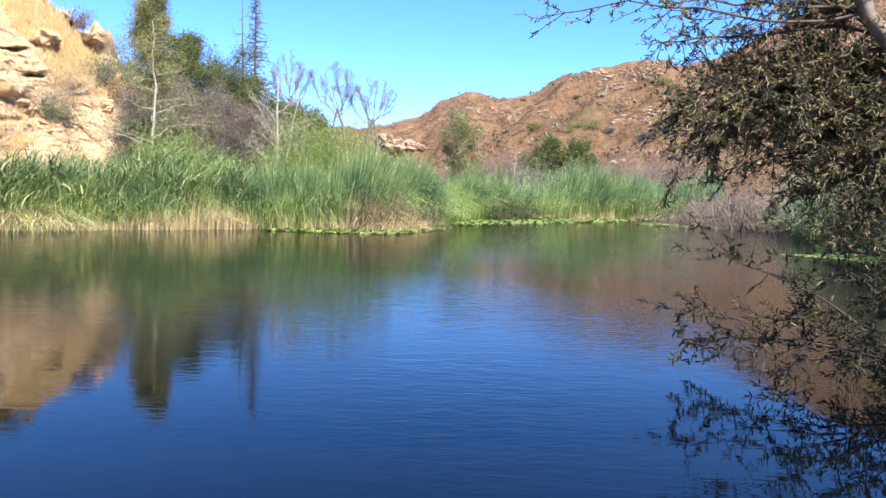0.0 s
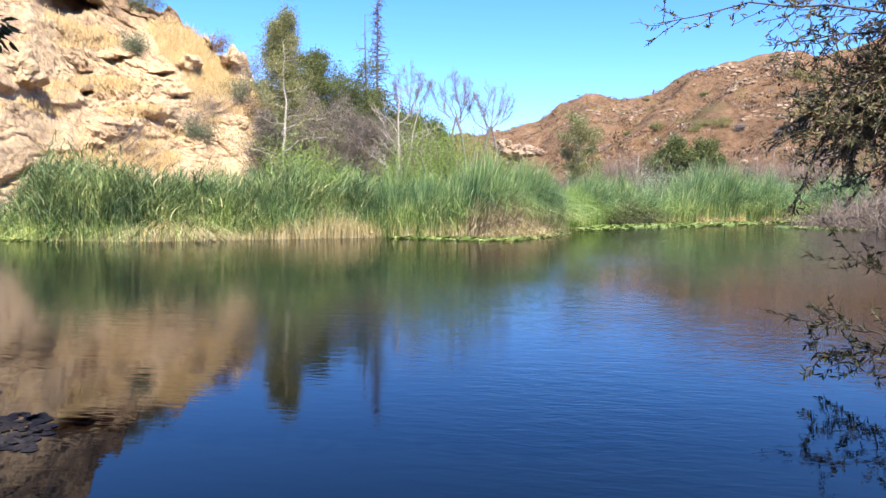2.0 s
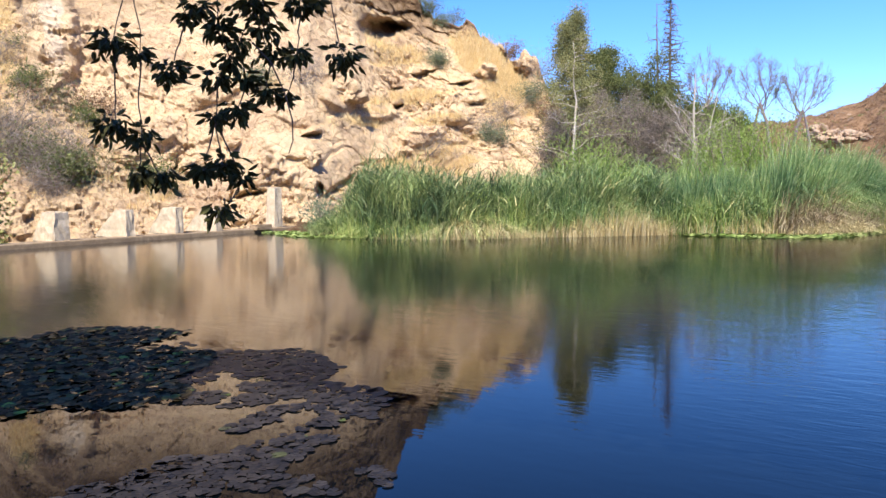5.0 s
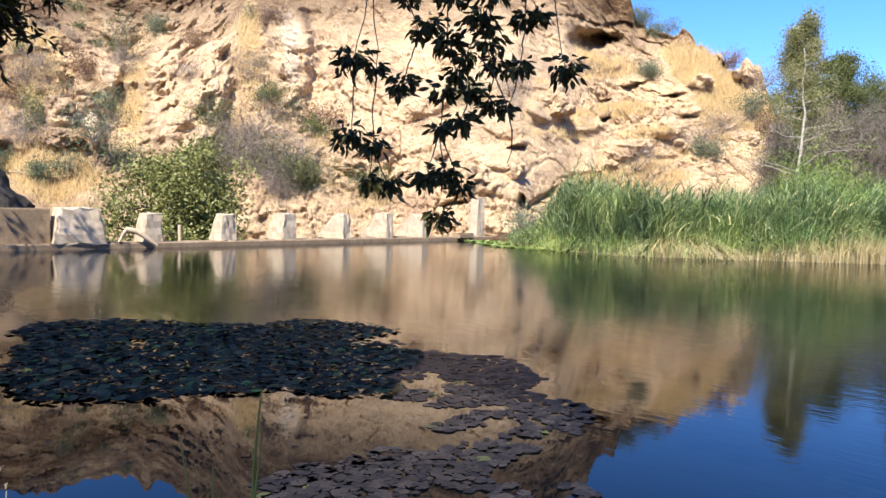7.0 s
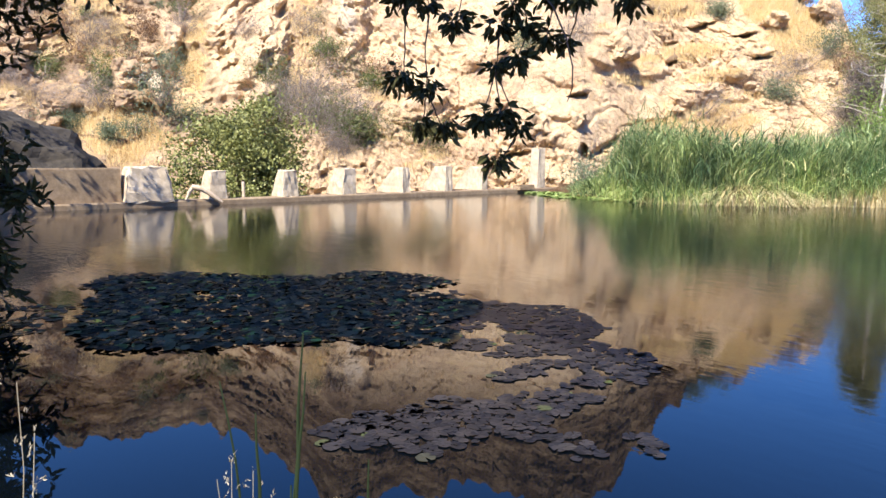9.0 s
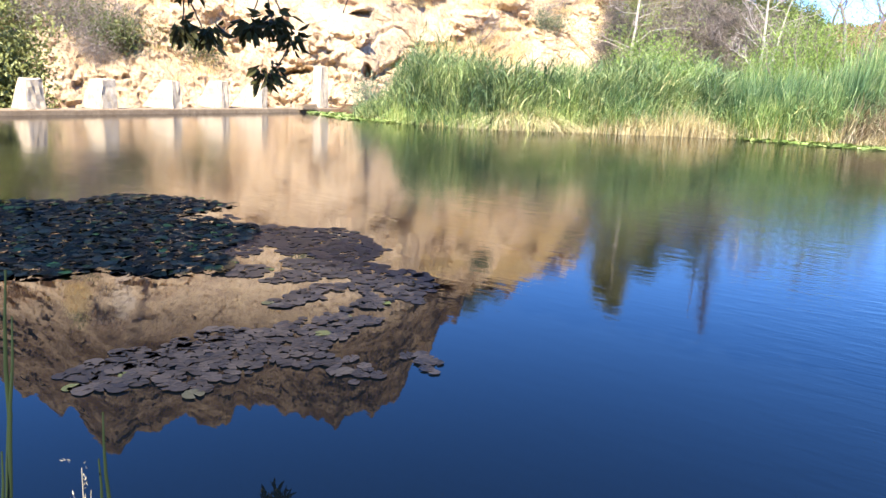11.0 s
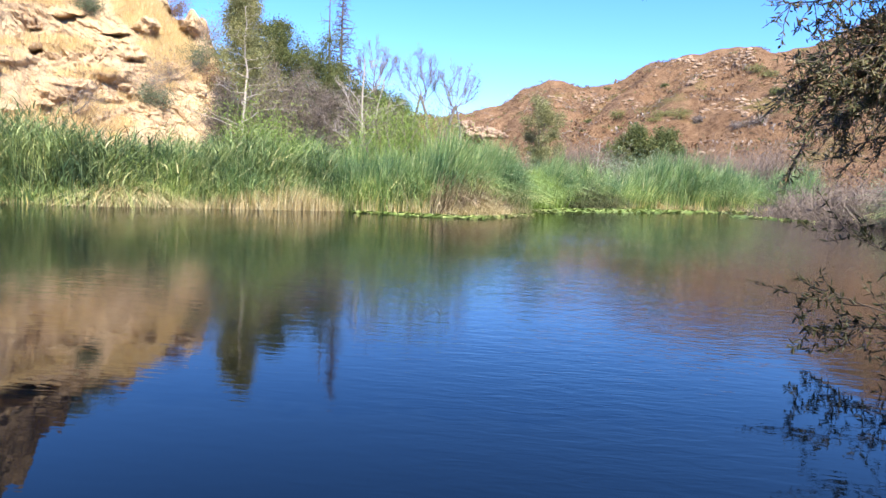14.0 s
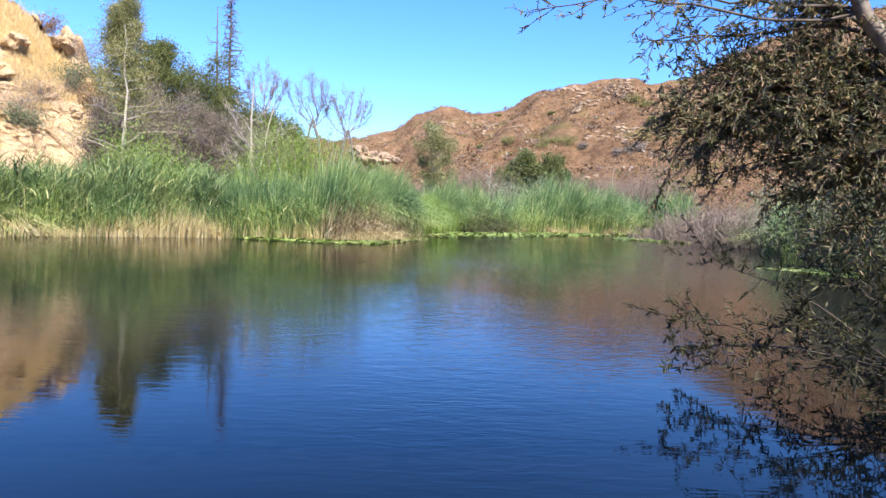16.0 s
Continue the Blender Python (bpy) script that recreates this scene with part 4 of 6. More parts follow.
# ---- reed beds ----
def reed_bed(name, label, front, depth, tall, count, seed, material=M_REED, width=0.030, fan=0.35, stiff=0.0, category="reeds", patchy=None, per=70, wide=0.24, leafy=False):
    """A stand of reeds behind a front line in plan, in clumps of uneven height."""
    rng = rng_of(seed)
    front = np.array(front, float)
    seg = np.linalg.norm(np.diff(front, axis=0), axis=1)
    s = np.concatenate([[0], np.cumsum(seg)])
    nc = count // per
    u = rng.uniform(0, s[-1], nc)
    c = np.stack([np.interp(u, s, front[:, k]) for k in (0, 1)], 1)
    out = unit(c)
    back = depth * rng.beta(0.8, 1.5, nc)
    if patchy is not None:
        keep = vnoise(np.stack([u * 0.45, 0 * u, 0 * u], 1), seed + 7) > patchy
        u, c, out, back = u[keep], c[keep], out[keep], back[keep]
        nc = len(u)
    c = c + out * back[:, None]
    hc = np.interp(u, s, tall) * (1 + 0.30 * vnoise(np.stack([c[:, 0] * 0.55, c[:, 1] * 0.3, 0 * u], 1), seed) + 0.18 * vnoise(np.stack([c[:, 0] * 1.3, c[:, 1] * 0.8, 0 * u], 1), seed + 3) + 0.08 * rng.normal(size=nc))
    hc *= np.clip(0.78 + back / 2.5, 0.78, 1.0)
    wind = unit(np.array([0.7, -0.4]) + 0.8 * rng.normal(size=(nc, 2)))
    cbend = np.abs(rng.normal(size=nc)) * 0.26 * (1 - stiff)
    k = np.repeat(np.arange(nc), per)
    off = rng.normal(size=(len(k), 2)) * wide
    far = np.linalg.norm(off, axis=1) * 0.24 / wide
    root = np.concatenate([c[k] + off * 0.8, np.full((len(k), 1), -0.25)], 1)
    lean = unit(np.concatenate([off * 1.3 + wind[k] * 0.6 + rng.normal(size=off.shape) * 0.22, np.zeros((len(k), 1))], 1))
    h = hc[k] * np.clip(1.06 - 0.45 * far, 0.5, 1.06) * rng.uniform(0.62, 1.04, len(k)) + 0.25
    arch = rng.uniform(0, 1, len(k)) < 0.5 * (1 - 0.6 * stiff)
    bend = fan * (0.4 * rng.beta(1.3, 3.0, len(k)) + 0.9 * far) + cbend[k] + arch * rng.uniform(0.3, 1.1, len(k))
    if leafy:
        # one in nine is an upright culm; the rest are leaves that arch from the culms at all heights
        culm = np.arange(len(k)) % 9 == 0
        foot = h * rng.uniform(0.02, 0.86, len(k)) ** 0.8
        lean = unit(np.concatenate([rng.normal(size=off.shape) + wind[k] * 1.1, np.zeros((len(k), 1))], 1))
        root[:, 2] += np.where(culm, 0, foot)
        h = np.where(culm, h, rng.uniform(0.4, 0.95, len(k)))
        bend = np.where(culm, 0.12, rng.uniform(0.55, 1.35, len(k)))
        g = blade_cloud(root, lean, h, width * rng.uniform(0.5, 1.4, len(k)), bend, rng, 6, snap=1.7)
    else:
        g = blade_cloud(root, lean, h, width * rng.uniform(0.4, 1.5, len(k)), bend, rng, 7, snap=3.2)
    return tagged(part(name, g, material), label, category, kind="stuff")


FRONT = [(-18.9, 22.3), (-15.6, 21.2), (-12.6, 21.3), (-10.8, 22.5), (-6.3, 26.2), (-4.9, 26.2), (-2.2, 26.8), (0.3, 30.0), (0.9, 32.4)]
reed_bed("reed_bed", "arching green reeds with drooping leaves beside the cliff", [(-18.6, 22.2), (-17.2, 21.8), (-16.4, 21.5)] + FRONT[1:5], 4.6, [0.35, 0.6, 1.9, 2.75, 2.85, 2.75, 2.5], 58000, 101, M_REEDARCH, width=0.028, fan=0.6, stiff=0.0, per=130, wide=0.34, leafy=True)
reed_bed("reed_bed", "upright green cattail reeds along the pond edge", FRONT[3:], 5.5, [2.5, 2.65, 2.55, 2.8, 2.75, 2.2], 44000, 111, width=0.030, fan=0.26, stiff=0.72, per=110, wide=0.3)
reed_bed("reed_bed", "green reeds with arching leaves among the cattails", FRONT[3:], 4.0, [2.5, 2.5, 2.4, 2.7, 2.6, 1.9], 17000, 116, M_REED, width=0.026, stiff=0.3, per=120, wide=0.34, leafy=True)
reed_bed("dead_reeds", "straw yellow dead reed leaves at the waterline", [(p[0] * 0.988, p[1] * 0.988) for p in FRONT[3:]], 0.5, [0.8, 1.1, 1.0, 0.9, 1.2, 0.8], 4200, 102, M_STRAW, 0.026, 0.35, 0.6, patchy=0.2, per=40, wide=0.3)
reed_bed("dead_reeds", "straw yellow reed leaves lying among green ones", [(p[0] * 0.990, p[1] * 0.990) for p in FRONT[:4]], 0.4, [0.4, 0.6, 0.7, 0.7], 900, 113, M_STRAW, 0.026, 0.7, 0.2, patchy=0.1, per=30, wide=0.3)
reed_bed("shore_shoots", "yellow green young shoots along the waterline", [(p[0] * 0.994, p[1] * 0.994) for p in FRONT], 0.6, [1.0, 1.3, 1.3, 1.5, 1.7, 1.5, 1.7, 1.4, 1.0], 5200, 108, M_YOUNG, 0.022, 0.2, 0.75, patchy=-0.2)
reed_bed("fallen_reeds", "heap of pale fallen reed leaves leaning out of the bed", [(-12.2, 21.3), (-11.4, 21.7), (-10.2, 22.8)], 0.8, [1.3, 1.9, 1.2], 1900, 109, M_STRAW, 0.022, 0.95)
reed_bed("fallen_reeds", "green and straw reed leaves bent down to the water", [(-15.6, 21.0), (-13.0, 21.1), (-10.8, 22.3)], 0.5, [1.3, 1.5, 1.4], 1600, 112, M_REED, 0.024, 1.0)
reed_bed("dry_reed_clump", "dry brown reed clump at the point of the bed", [(-2.2, 26.3), (-1.0, 27.4), (0.5, 29.8)], 0.8, [2.2, 2.7, 1.5], 2200, 103, M_DRYREED, 0.03, 0.4, 0.35)
reed_bed("fallen_reeds", "pale straw heap at the point of the bed", [(-1.6, 26.2), (-0.3, 27.6), (0.6, 29.2)], 0.5, [0.9, 1.1, 0.8], 1100, 115, M_STRAW, 0.024, 0.8)
reed_bed("straw_reeds", "bleached straw coloured reed stalks standing at the waterline", [(-10.4, 22.3), (-8.8, 23.5), (-7.0, 24.8), (-5.6, 25.7)], 0.5, [0.9, 1.1, 1.4, 1.1], 2000, 110, M_STRAW, 0.026, 0.25, 0.6, patchy=-0.3)
FRONT_FAR = [(1.6, 39.0), (4.0, 42.5), (9.3, 47.5), (14, 50.5), (19.0, 53.0), (22.5, 52.5)]
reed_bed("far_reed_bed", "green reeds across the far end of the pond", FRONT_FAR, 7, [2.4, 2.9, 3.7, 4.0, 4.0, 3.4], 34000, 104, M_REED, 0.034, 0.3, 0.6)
reed_bed("far_dead_reeds", "pale dead reeds at the far waterline", [(p[0] * 0.99, p[1] * 0.99) for p in FRONT_FAR], 0.8, [0.9] * 6, 1800, 105, M_STRAW, 0.04, 0.4)
reed_bed("young_reeds", "bright lime green young reeds", [(0.9, 33.4), (2.0, 38.0), (3.4, 40.5)], 3.0, [2.2, 2.4, 2.0], 4200, 106, M_LIME, 0.035, 0.25, 0.7)
reed_bed("sedge_tuft", "dark olive sedge at the far waterline", [(4.2, 41.8), (5.6, 43.2), (7.0, 44.6)], 1.6, [1.7, 2.0, 1.6], 3200, 114, M_SEDGE, 0.035, 0.5)
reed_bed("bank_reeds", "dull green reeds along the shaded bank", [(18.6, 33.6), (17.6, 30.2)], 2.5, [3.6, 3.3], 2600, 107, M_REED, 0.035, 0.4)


# ---- water lilies ----
def pad_mat(name, label, outline, spacing, size, seed, material, lift=0.012, cover=1.0, tilt=0.06, ragged=0.3, category="water lilies", single=None):
    """Floating round leaves with a notch, scattered inside an outline."""
    rng = rng_of(seed)
    o = np.array(outline, float)
    lo, hi = o.min(0), o.max(0)
    gx, gy = np.meshgrid(np.arange(lo[0] - 0.3, hi[0] + 0.3, spacing), np.arange(lo[1] - 0.3, hi[1] + 0.3, spacing * 0.87))
    gx = gx + (np.arange(gx.shape[0]) % 2)[:, None] * spacing / 2
    p = np.stack([gx.ravel(), gy.ravel()], 1) + rng.normal(size=(gx.size, 2)) * spacing * 0.24
    n = len(p)
    true = p
    p = p + ragged * np.stack([fbm(np.concatenate([p * 1.3, np.full((n, 1), q)], 1), 3, seed) for q in (0.0, 9.0)], 1)
    inside = np.zeros(n, bool)
    for a, b in zip(o, np.roll(o, -1, 0)):
        inside ^= ((a[1] > p[:, 1]) != (b[1] > p[:, 1])) & (p[:, 0] < (b[0] - a[0]) * (p[:, 1] - a[1]) / (b[1] - a[1] + 1e-12) + a[0])
    p = true
    gaps = 0.7 * vnoise(np.concatenate([p * 1.6, np.zeros((n, 1))], 1), seed) + 0.6 * vnoise(np.concatenate([p * 5.0, np.zeros((n, 1))], 1), seed + 1)
    p = p[inside & (gaps < cover)]
    if single is not None:
        # the nearest pads are parts of their own
        near = p[:, 0] > single
        raft = thing("lily_raft", label, category)
        shapes = []
        for q in range(8):
            th = np.linspace(0.2, 2 * np.pi - 0.2, 14)
            r = size * (1 + 0.05 * rng.normal(size=14))
            ring = np.stack([np.cos(th) * r, np.sin(th) * r, np.abs(rng.normal(size=14)) * 0.0022], 1)
            v = np.concatenate([[(0, 0, 0.001)], ring, [(0, 0, -0.001)], ring * np.array([0.985, 0.985, 1]) - np.array([0, 0, 0.0012])])
            f = [(0, a, a + 1) for a in range(1, 14)] + [(a, 15 + a, 16 + a, a + 1) for a in range(1, 14)]
            shapes.append(mesh_of("lily_pad", v, f, material))
        for x, y in p[near]:
            pad = new("lily_pad", shapes[rng.integers(8)])
            pad.parent = raft
            pad.matrix_local = Matrix.LocRotScale((x, y, 0.0035 + lift * rng.uniform(0.2, 1.6)), Euler((rng.normal() * tilt, rng.normal() * tilt, rng.uniform(0, 6.28))), Vector((1, 1, 1)) * rng.uniform(0.5, 1.18))
        p = p[~near]
    n = len(p)
    k = 12
    th = np.linspace(0.18, 2 * np.pi - 0.18, k)[None] + rng.uniform(0, 6.28, n)[:, None]
    r = size * rng.uniform(0.6, 1.12, n)[:, None] * (1 + 0.05 * rng.normal(size=(n, k)))
    tx, ty = rng.normal(size=(2, n, 1)) * tilt
    z = lift * rng.uniform(0.3, 1.6, n)[:, None]
    ring = np.stack([p[:, :1] + np.cos(th) * r, p[:, 1:] + np.sin(th) * r, z + np.cos(th) * r * tx + np.sin(th) * r * ty + np.abs(rng.normal(size=(n, k))) * 0.4 * tilt * r], 2)
    mid = np.concatenate([p, z], 1)[:, None]
    v = np.concatenate([mid, ring], 1)
    v[..., 2] = np.maximum(v[..., 2], 0.004)
    f = np.stack([np.zeros(k - 1, int), np.arange(1, k), np.arange(2, k + 1)], 1)
    f = (np.arange(n)[:, None, None] * (k + 1) + f[None]).reshape(-1, 3)
    return tagged(part(name, (v.reshape(-1, 3), f), material), label, category, kind="stuff")


pad_mat("lily_pads", "dark crowded lily pads in tree shade", [(-7.0, 1.1), (-8.8, 1.6), (-9.5, 2.5), (-8.4, 3.5), (-7.65, 4.2), (-7.65, 4.85), (-7.2, 5.2), (-6.45, 5.2), (-6.1, 4.8), (-5.2, 4.36), (-4.45, 3.35), (-4.6, 2.95), (-4.95, 2.65), (-5.4, 2.05), (-5.55, 1.5), (-5.8, 0.95)], 0.062, 0.046, 201, M_PADSHADE, 0.016, 0.85, 0.14, ragged=0.22)
pad_mat("lily_pads", "thin scatter of dull pads off the dark mat", [(-8.2, 0.4), (-8.1, 1.4), (-6.8, 1.3), (-6.4, 0.8), (-6.9, 0.3)], 0.085, 0.040, 209, M_PADSHADE, 0.005, -0.25, 0.03, ragged=0.3)
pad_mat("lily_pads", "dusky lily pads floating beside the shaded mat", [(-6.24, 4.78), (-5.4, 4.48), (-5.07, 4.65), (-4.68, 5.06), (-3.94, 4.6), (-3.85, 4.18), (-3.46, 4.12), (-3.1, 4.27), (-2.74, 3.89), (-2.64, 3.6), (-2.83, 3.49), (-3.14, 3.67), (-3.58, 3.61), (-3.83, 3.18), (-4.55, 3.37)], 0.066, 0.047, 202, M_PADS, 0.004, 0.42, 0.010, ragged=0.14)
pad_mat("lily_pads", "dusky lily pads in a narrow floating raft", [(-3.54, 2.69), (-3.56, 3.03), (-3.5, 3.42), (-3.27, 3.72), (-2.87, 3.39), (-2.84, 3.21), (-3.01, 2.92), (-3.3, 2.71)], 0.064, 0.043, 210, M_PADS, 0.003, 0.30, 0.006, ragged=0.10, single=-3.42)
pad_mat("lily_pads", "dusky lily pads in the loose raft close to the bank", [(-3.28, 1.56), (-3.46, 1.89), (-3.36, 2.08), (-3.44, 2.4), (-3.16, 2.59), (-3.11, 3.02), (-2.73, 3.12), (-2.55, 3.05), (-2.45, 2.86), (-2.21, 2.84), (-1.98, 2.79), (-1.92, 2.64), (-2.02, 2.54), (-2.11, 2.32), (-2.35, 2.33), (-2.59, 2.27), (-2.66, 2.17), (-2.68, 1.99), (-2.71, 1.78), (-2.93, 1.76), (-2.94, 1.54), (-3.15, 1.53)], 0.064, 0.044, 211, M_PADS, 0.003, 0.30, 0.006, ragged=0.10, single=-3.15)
pad_mat("lily_pads", "bright green lily pads edging the reeds", [(-5.0, 25.0), (-3.0, 24.3), (-0.6, 24.9), (0.9, 28.0), (1.7, 31.6), (0.3, 31.6), (-2.2, 27.3), (-5.0, 26.5)], 0.12, 0.085, 203, M_PADLIT, 0.03, 0.7, 0.25)
pad_mat("lily_pads", "bright green lily pads edging the reeds", [(2.4, 34.0), (9.8, 42.6), (15, 48.2), (14.4, 50.6), (8.9, 47.4), (1.6, 39.2)], 0.15, 0.105, 204, M_PADLIT, 0.03, 0.8, 0.25)
pad_mat("lily_pads", "pale green lily pads along the far bank", [(15, 49.0), (22, 51.5), (25.0, 46.0), (25.6, 46.4), (22.5, 52.4), (14.8, 50.0)], 0.24, 0.16, 205, M_PADLIT, 0.04, 0.7, 0.3)
pad_mat("lily_pads", "pale green lily pads along the near bank", [(10.4, 19.7), (12.6, 20.9), (14.6, 21.8), (13.4, 18.8), (12.0, 17.4), (11.6, 18.6)], 0.16, 0.10, 206, M_PADLIT, 0.015, 0.45, 0.12)
pad_mat("lily_pads", "pale green lily pads below the grey brush", [(13.2, 42.0), (15.3, 39.2), (19.9, 37.4), (20.2, 38.4), (16.2, 40.6), (14.0, 43.0)], 0.2, 0.14, 208, M_PADLIT, 0.03, 0.6, 0.25)
pad_mat("lily_pads", "green lily pads where reeds meet the dam", [(-22.6, 23.0), (-18.6, 20.8), (-14.8, 20.3), (-15.6, 21.4), (-19.0, 22.6), (-22.4, 24.2)], 0.12, 0.085, 207, M_PADLIT, 0.03, 0.8, 0.25)


# ---- dam ----
def build_dam():
    rng = rng_of(301)
    dam = thing("dam", "low concrete dam with a row of pale piers", "dam", (-23.4, 8, 0))
    part("crest", moved(box((0.9, 35.0, 3.4), (1, 1), 0.006, rng), (-0.15, 0.95, -3.22)), M_CONCRETE, dam, "water stained concrete sill")
    # fins on the sill: far end in y, depth, height, thickness, how much of the depth is left at the top
    for y, deep, h, wide, keep in [(9.41, 0.95, 0.95, 0.62, 0.50), (12.05, 1.00, 0.95, 0.60, 0.50), (14.51, 1.25, 1.00, 0.62, 0.55), (17.04, 1.90, 1.00, 0.42, 0.34), (19.26, 1.70, 1.05, 0.40, 0.45), (21.25, 1.90, 1.00, 0.36, 0.45), (24.96, 0.55, 1.85, 0.55, 0.80)]:
        v, f = box((deep, wide, h), (keep, 0.86), 0.014, rng)
        v = np.array(v)
        v[:, 0] += deep * (1 - keep) / 2 * v[:, 2] / h
        part("pier", moved((v, f), (0.25 - deep / 2, y * 0.995 - wide / 2 - 8, 0.16)), M_WHITECON, dam)
    part("footing", moved(box((0.5, 1.0, 0.22), (0.9, 0.9), 0.01, rng), (0.25, 15.4, 0.12)), M_CONCRETE, dam)
    wall = thing("retaining_wall", "weathered concrete wall beside the dam", "wall", (-23.5, 0, 0))
    part("wall_body", moved(box((0.6, 16, 4.2), (1, 1), 0.006, rng), (-0.2, -1.9, -2.98)), M_CONCRETE, wall)
    part("buttress", moved(box((0.9, 1.5, 1.1), (0.85, 0.75), 0.02, rng), (0.0, 6.85, 0.14)), M_WHITECON, wall, "whitewashed end block")
    log = thing("log", "bleached driftwood log leaning on the dam", "log", (-23.1, 8.3, 0.2))
    part("trunk", tube(limb(rng, (0, -0.15, 0.42), (0.25, 0.75, -0.12), 0.05, 0.04, 7), [0.07, 0.09, 0.09, 0.085, 0.08, 0.07, 0.045], 8), M_LOG, log, smooth=True)
    part("branch", tube(limb(rng, (0, -0.1, 0.42), (0, -0.35, 0.0), 0.05, 0.05, 5), [0.06, 0.065, 0.06, 0.05, 0.035], 7), M_LOG, log, smooth=True)
    post = thing("post", "short white post behind the dam sill", "post", (-23.9, 10.25, 0.1))
    part("shaft", tube([(0, 0, -0.2), (0, 0, 0.3), (0, 0, 0.6), (0, 0, 0.62)], [0.06, 0.06, 0.06, 0.02], 8), M_WHITECON, post)
    mound = rng_of(302)
    bm = bmesh.new()
    bmesh.ops.create_icosphere(bm, subdivisions=5, radius=1)
    v = np.array([q.co[:] for q in bm.verts])
    v *= (1 + 0.16 * fbm(v * 1.7, 4, 303))[:, None]
    f = [tuple(q.index for q in p.verts) for p in bm.faces]
    bm.free()
    tagged(part("boulder", (v * np.array([3.6, 4.8, 3.4]) + np.array([-30.0, 2.6, 0.0]), f), M_SHADEROCK), "rock mound in tree shade behind the wall", "rock")


build_dam()

# ---- trees behind the reeds ----
leader_tree("tall_tree", "tall grey green tree with a ragged crown", on_ground(20.0, 55), 13.2, [2.0, 2.3, 2.4, 2.2, 1.2, 0.95, 0.9], 401, M_TALL, radius=0.28, boughs=130, per=46, clump=0.30, leaf_size=(0.12, 0.075), start=0.15)
leader_tree("tall_tree", "dark green tree beside the tallest one", on_ground(17.7, 57), 11.2, [1.6, 2.0, 1.9, 1.4, 0.9], 402, M_OAK, radius=0.22, boughs=70, per=46, clump=0.26, leaf_size=(0.12, 0.075), start=0.2)
for az, d, h, w, sd in ((15.9, 58, 9.2, 2.8, 403), (14.2, 60, 10.2, 3.0, 404), (12.4, 59, 8.8, 2.5, 405), (10.1, 60, 6.8, 2.2, 413), (8.6, 62, 6.2, 1.8, 414)):
    leader_tree("oak", "dense dark green oak behind the reeds", on_ground(az, d), h, [w * 0.8, w, w, w * 0.95, w * 0.8], sd, M_OAK, radius=0.26, boughs=76, per=50, clump=0.34, leaf_size=(0.12, 0.075), start=0.12, group="oaks behind the reeds", forks=2)
leader_tree("pale_tree", "slender pale trunked tree with sparse yellow leaves", on_ground(19.85, 44), 9.9, [3.6, 2.6, 1.7, 1.2, 0.7], 406, M_YELLOWG, M_PALEBARK, radius=0.12, boughs=26, per=9, clump=0.22, leaf_size=(0.10, 0.07), start=0.3, twig=6, rise=0.2)
leader_tree("bare_sycamore", "white barked sycamore without leaves", on_ground(10.8, 42), 7.4, [3.2, 2.4, 1.8, 1.2, 0.7], 407, None, M_PALEBARK, radius=0.13, boughs=20, rise=0.7, start=0.2, twig=9, forks=2)


def fan_tree(name, label, base, lean, height, width, seed):
    """A bare tree: a crooked stem that leans, then a rounded fan of fine upright twigs."""
    rng = rng_of(seed)
    root = thing(name, label, "tree", base, "bare trees")
    fork = np.array([lean, 0, height * 0.68])
    mid = np.array([lean * 0.45, 0.1, height * 0.55])
    stem = np.array([(0, 0, -0.4), (0, 0, height * 0.30), mid, fork])
    tubes = [tube(stem, [0.19, 0.15, 0.12, 0.10], 7)]
    # a second stem crosses behind and joins at the fork
    tubes.append(tube(np.array([(lean * 1.7, 0.3, -0.4), (lean * 1.6, 0.3, height * 0.45), (lean * 1.3, 0.2, height * 0.58), fork]), [0.12, 0.10, 0.09, 0.07], 6))
    for k in range(10):
        a = -1 + 2 * (k + rng.uniform(0.1, 0.9)) / 10
        end = fork + np.array([a * width, rng.normal() * width * 0.5, height * 0.32 * math.sqrt(max(0.05, 1 - 0.75 * a * a)) * rng.uniform(0.85, 1.02)])
        start = mid + (fork - mid) * rng.uniform(0.4, 1.0)
        line = limb(rng, start, end, 0.0, 0.13, 8)
        line[:, 0] += 0.28 * (end[0] - start[0]) * np.sin(np.linspace(0, np.pi, 8))
        tubes.append(tube(line, np.linspace(0.042, 0.008, 8), 5))
        for q in range(34):
            u = rng.uniform(2.0, 7)
            p = np.array([np.interp(u, range(8), line[:, c]) for c in range(3)])
            d = unit(unit(end - start) * 0.9 + rng.normal(size=3) * 0.45 + np.array([0, 0, 0.4]))
            e = p + d * rng.uniform(0.3, 0.8)
            tubes.append(tube(limb(rng, p, e, 0, 0.08, 4), [0.009, 0.008, 0.006, 0.005], 3))
            for _ in range(3):
                m = p + (e - p) * rng.uniform(0.3, 1.0)
                tubes.append(tube(np.array([m, m + unit(d + rng.normal(size=3) * 0.5) * rng.uniform(0.2, 0.45)]), [0.008, 0.005], 3))
    part("trunk", join(tubes), M_TWIG, root, smooth=True)


for az, d, lean, h, w, sd in ((5.5, 60, -0.85, 10.7, 1.75, 408), (4.2, 60, 0.75, 9.8, 1.9, 419), (10.1, 59, 0.3, 11.0, 1.5, 410)):
    fan_tree("bare_tree", "leafless grey tree with fine twigs", on_ground(az, d), lean, h, w, sd)


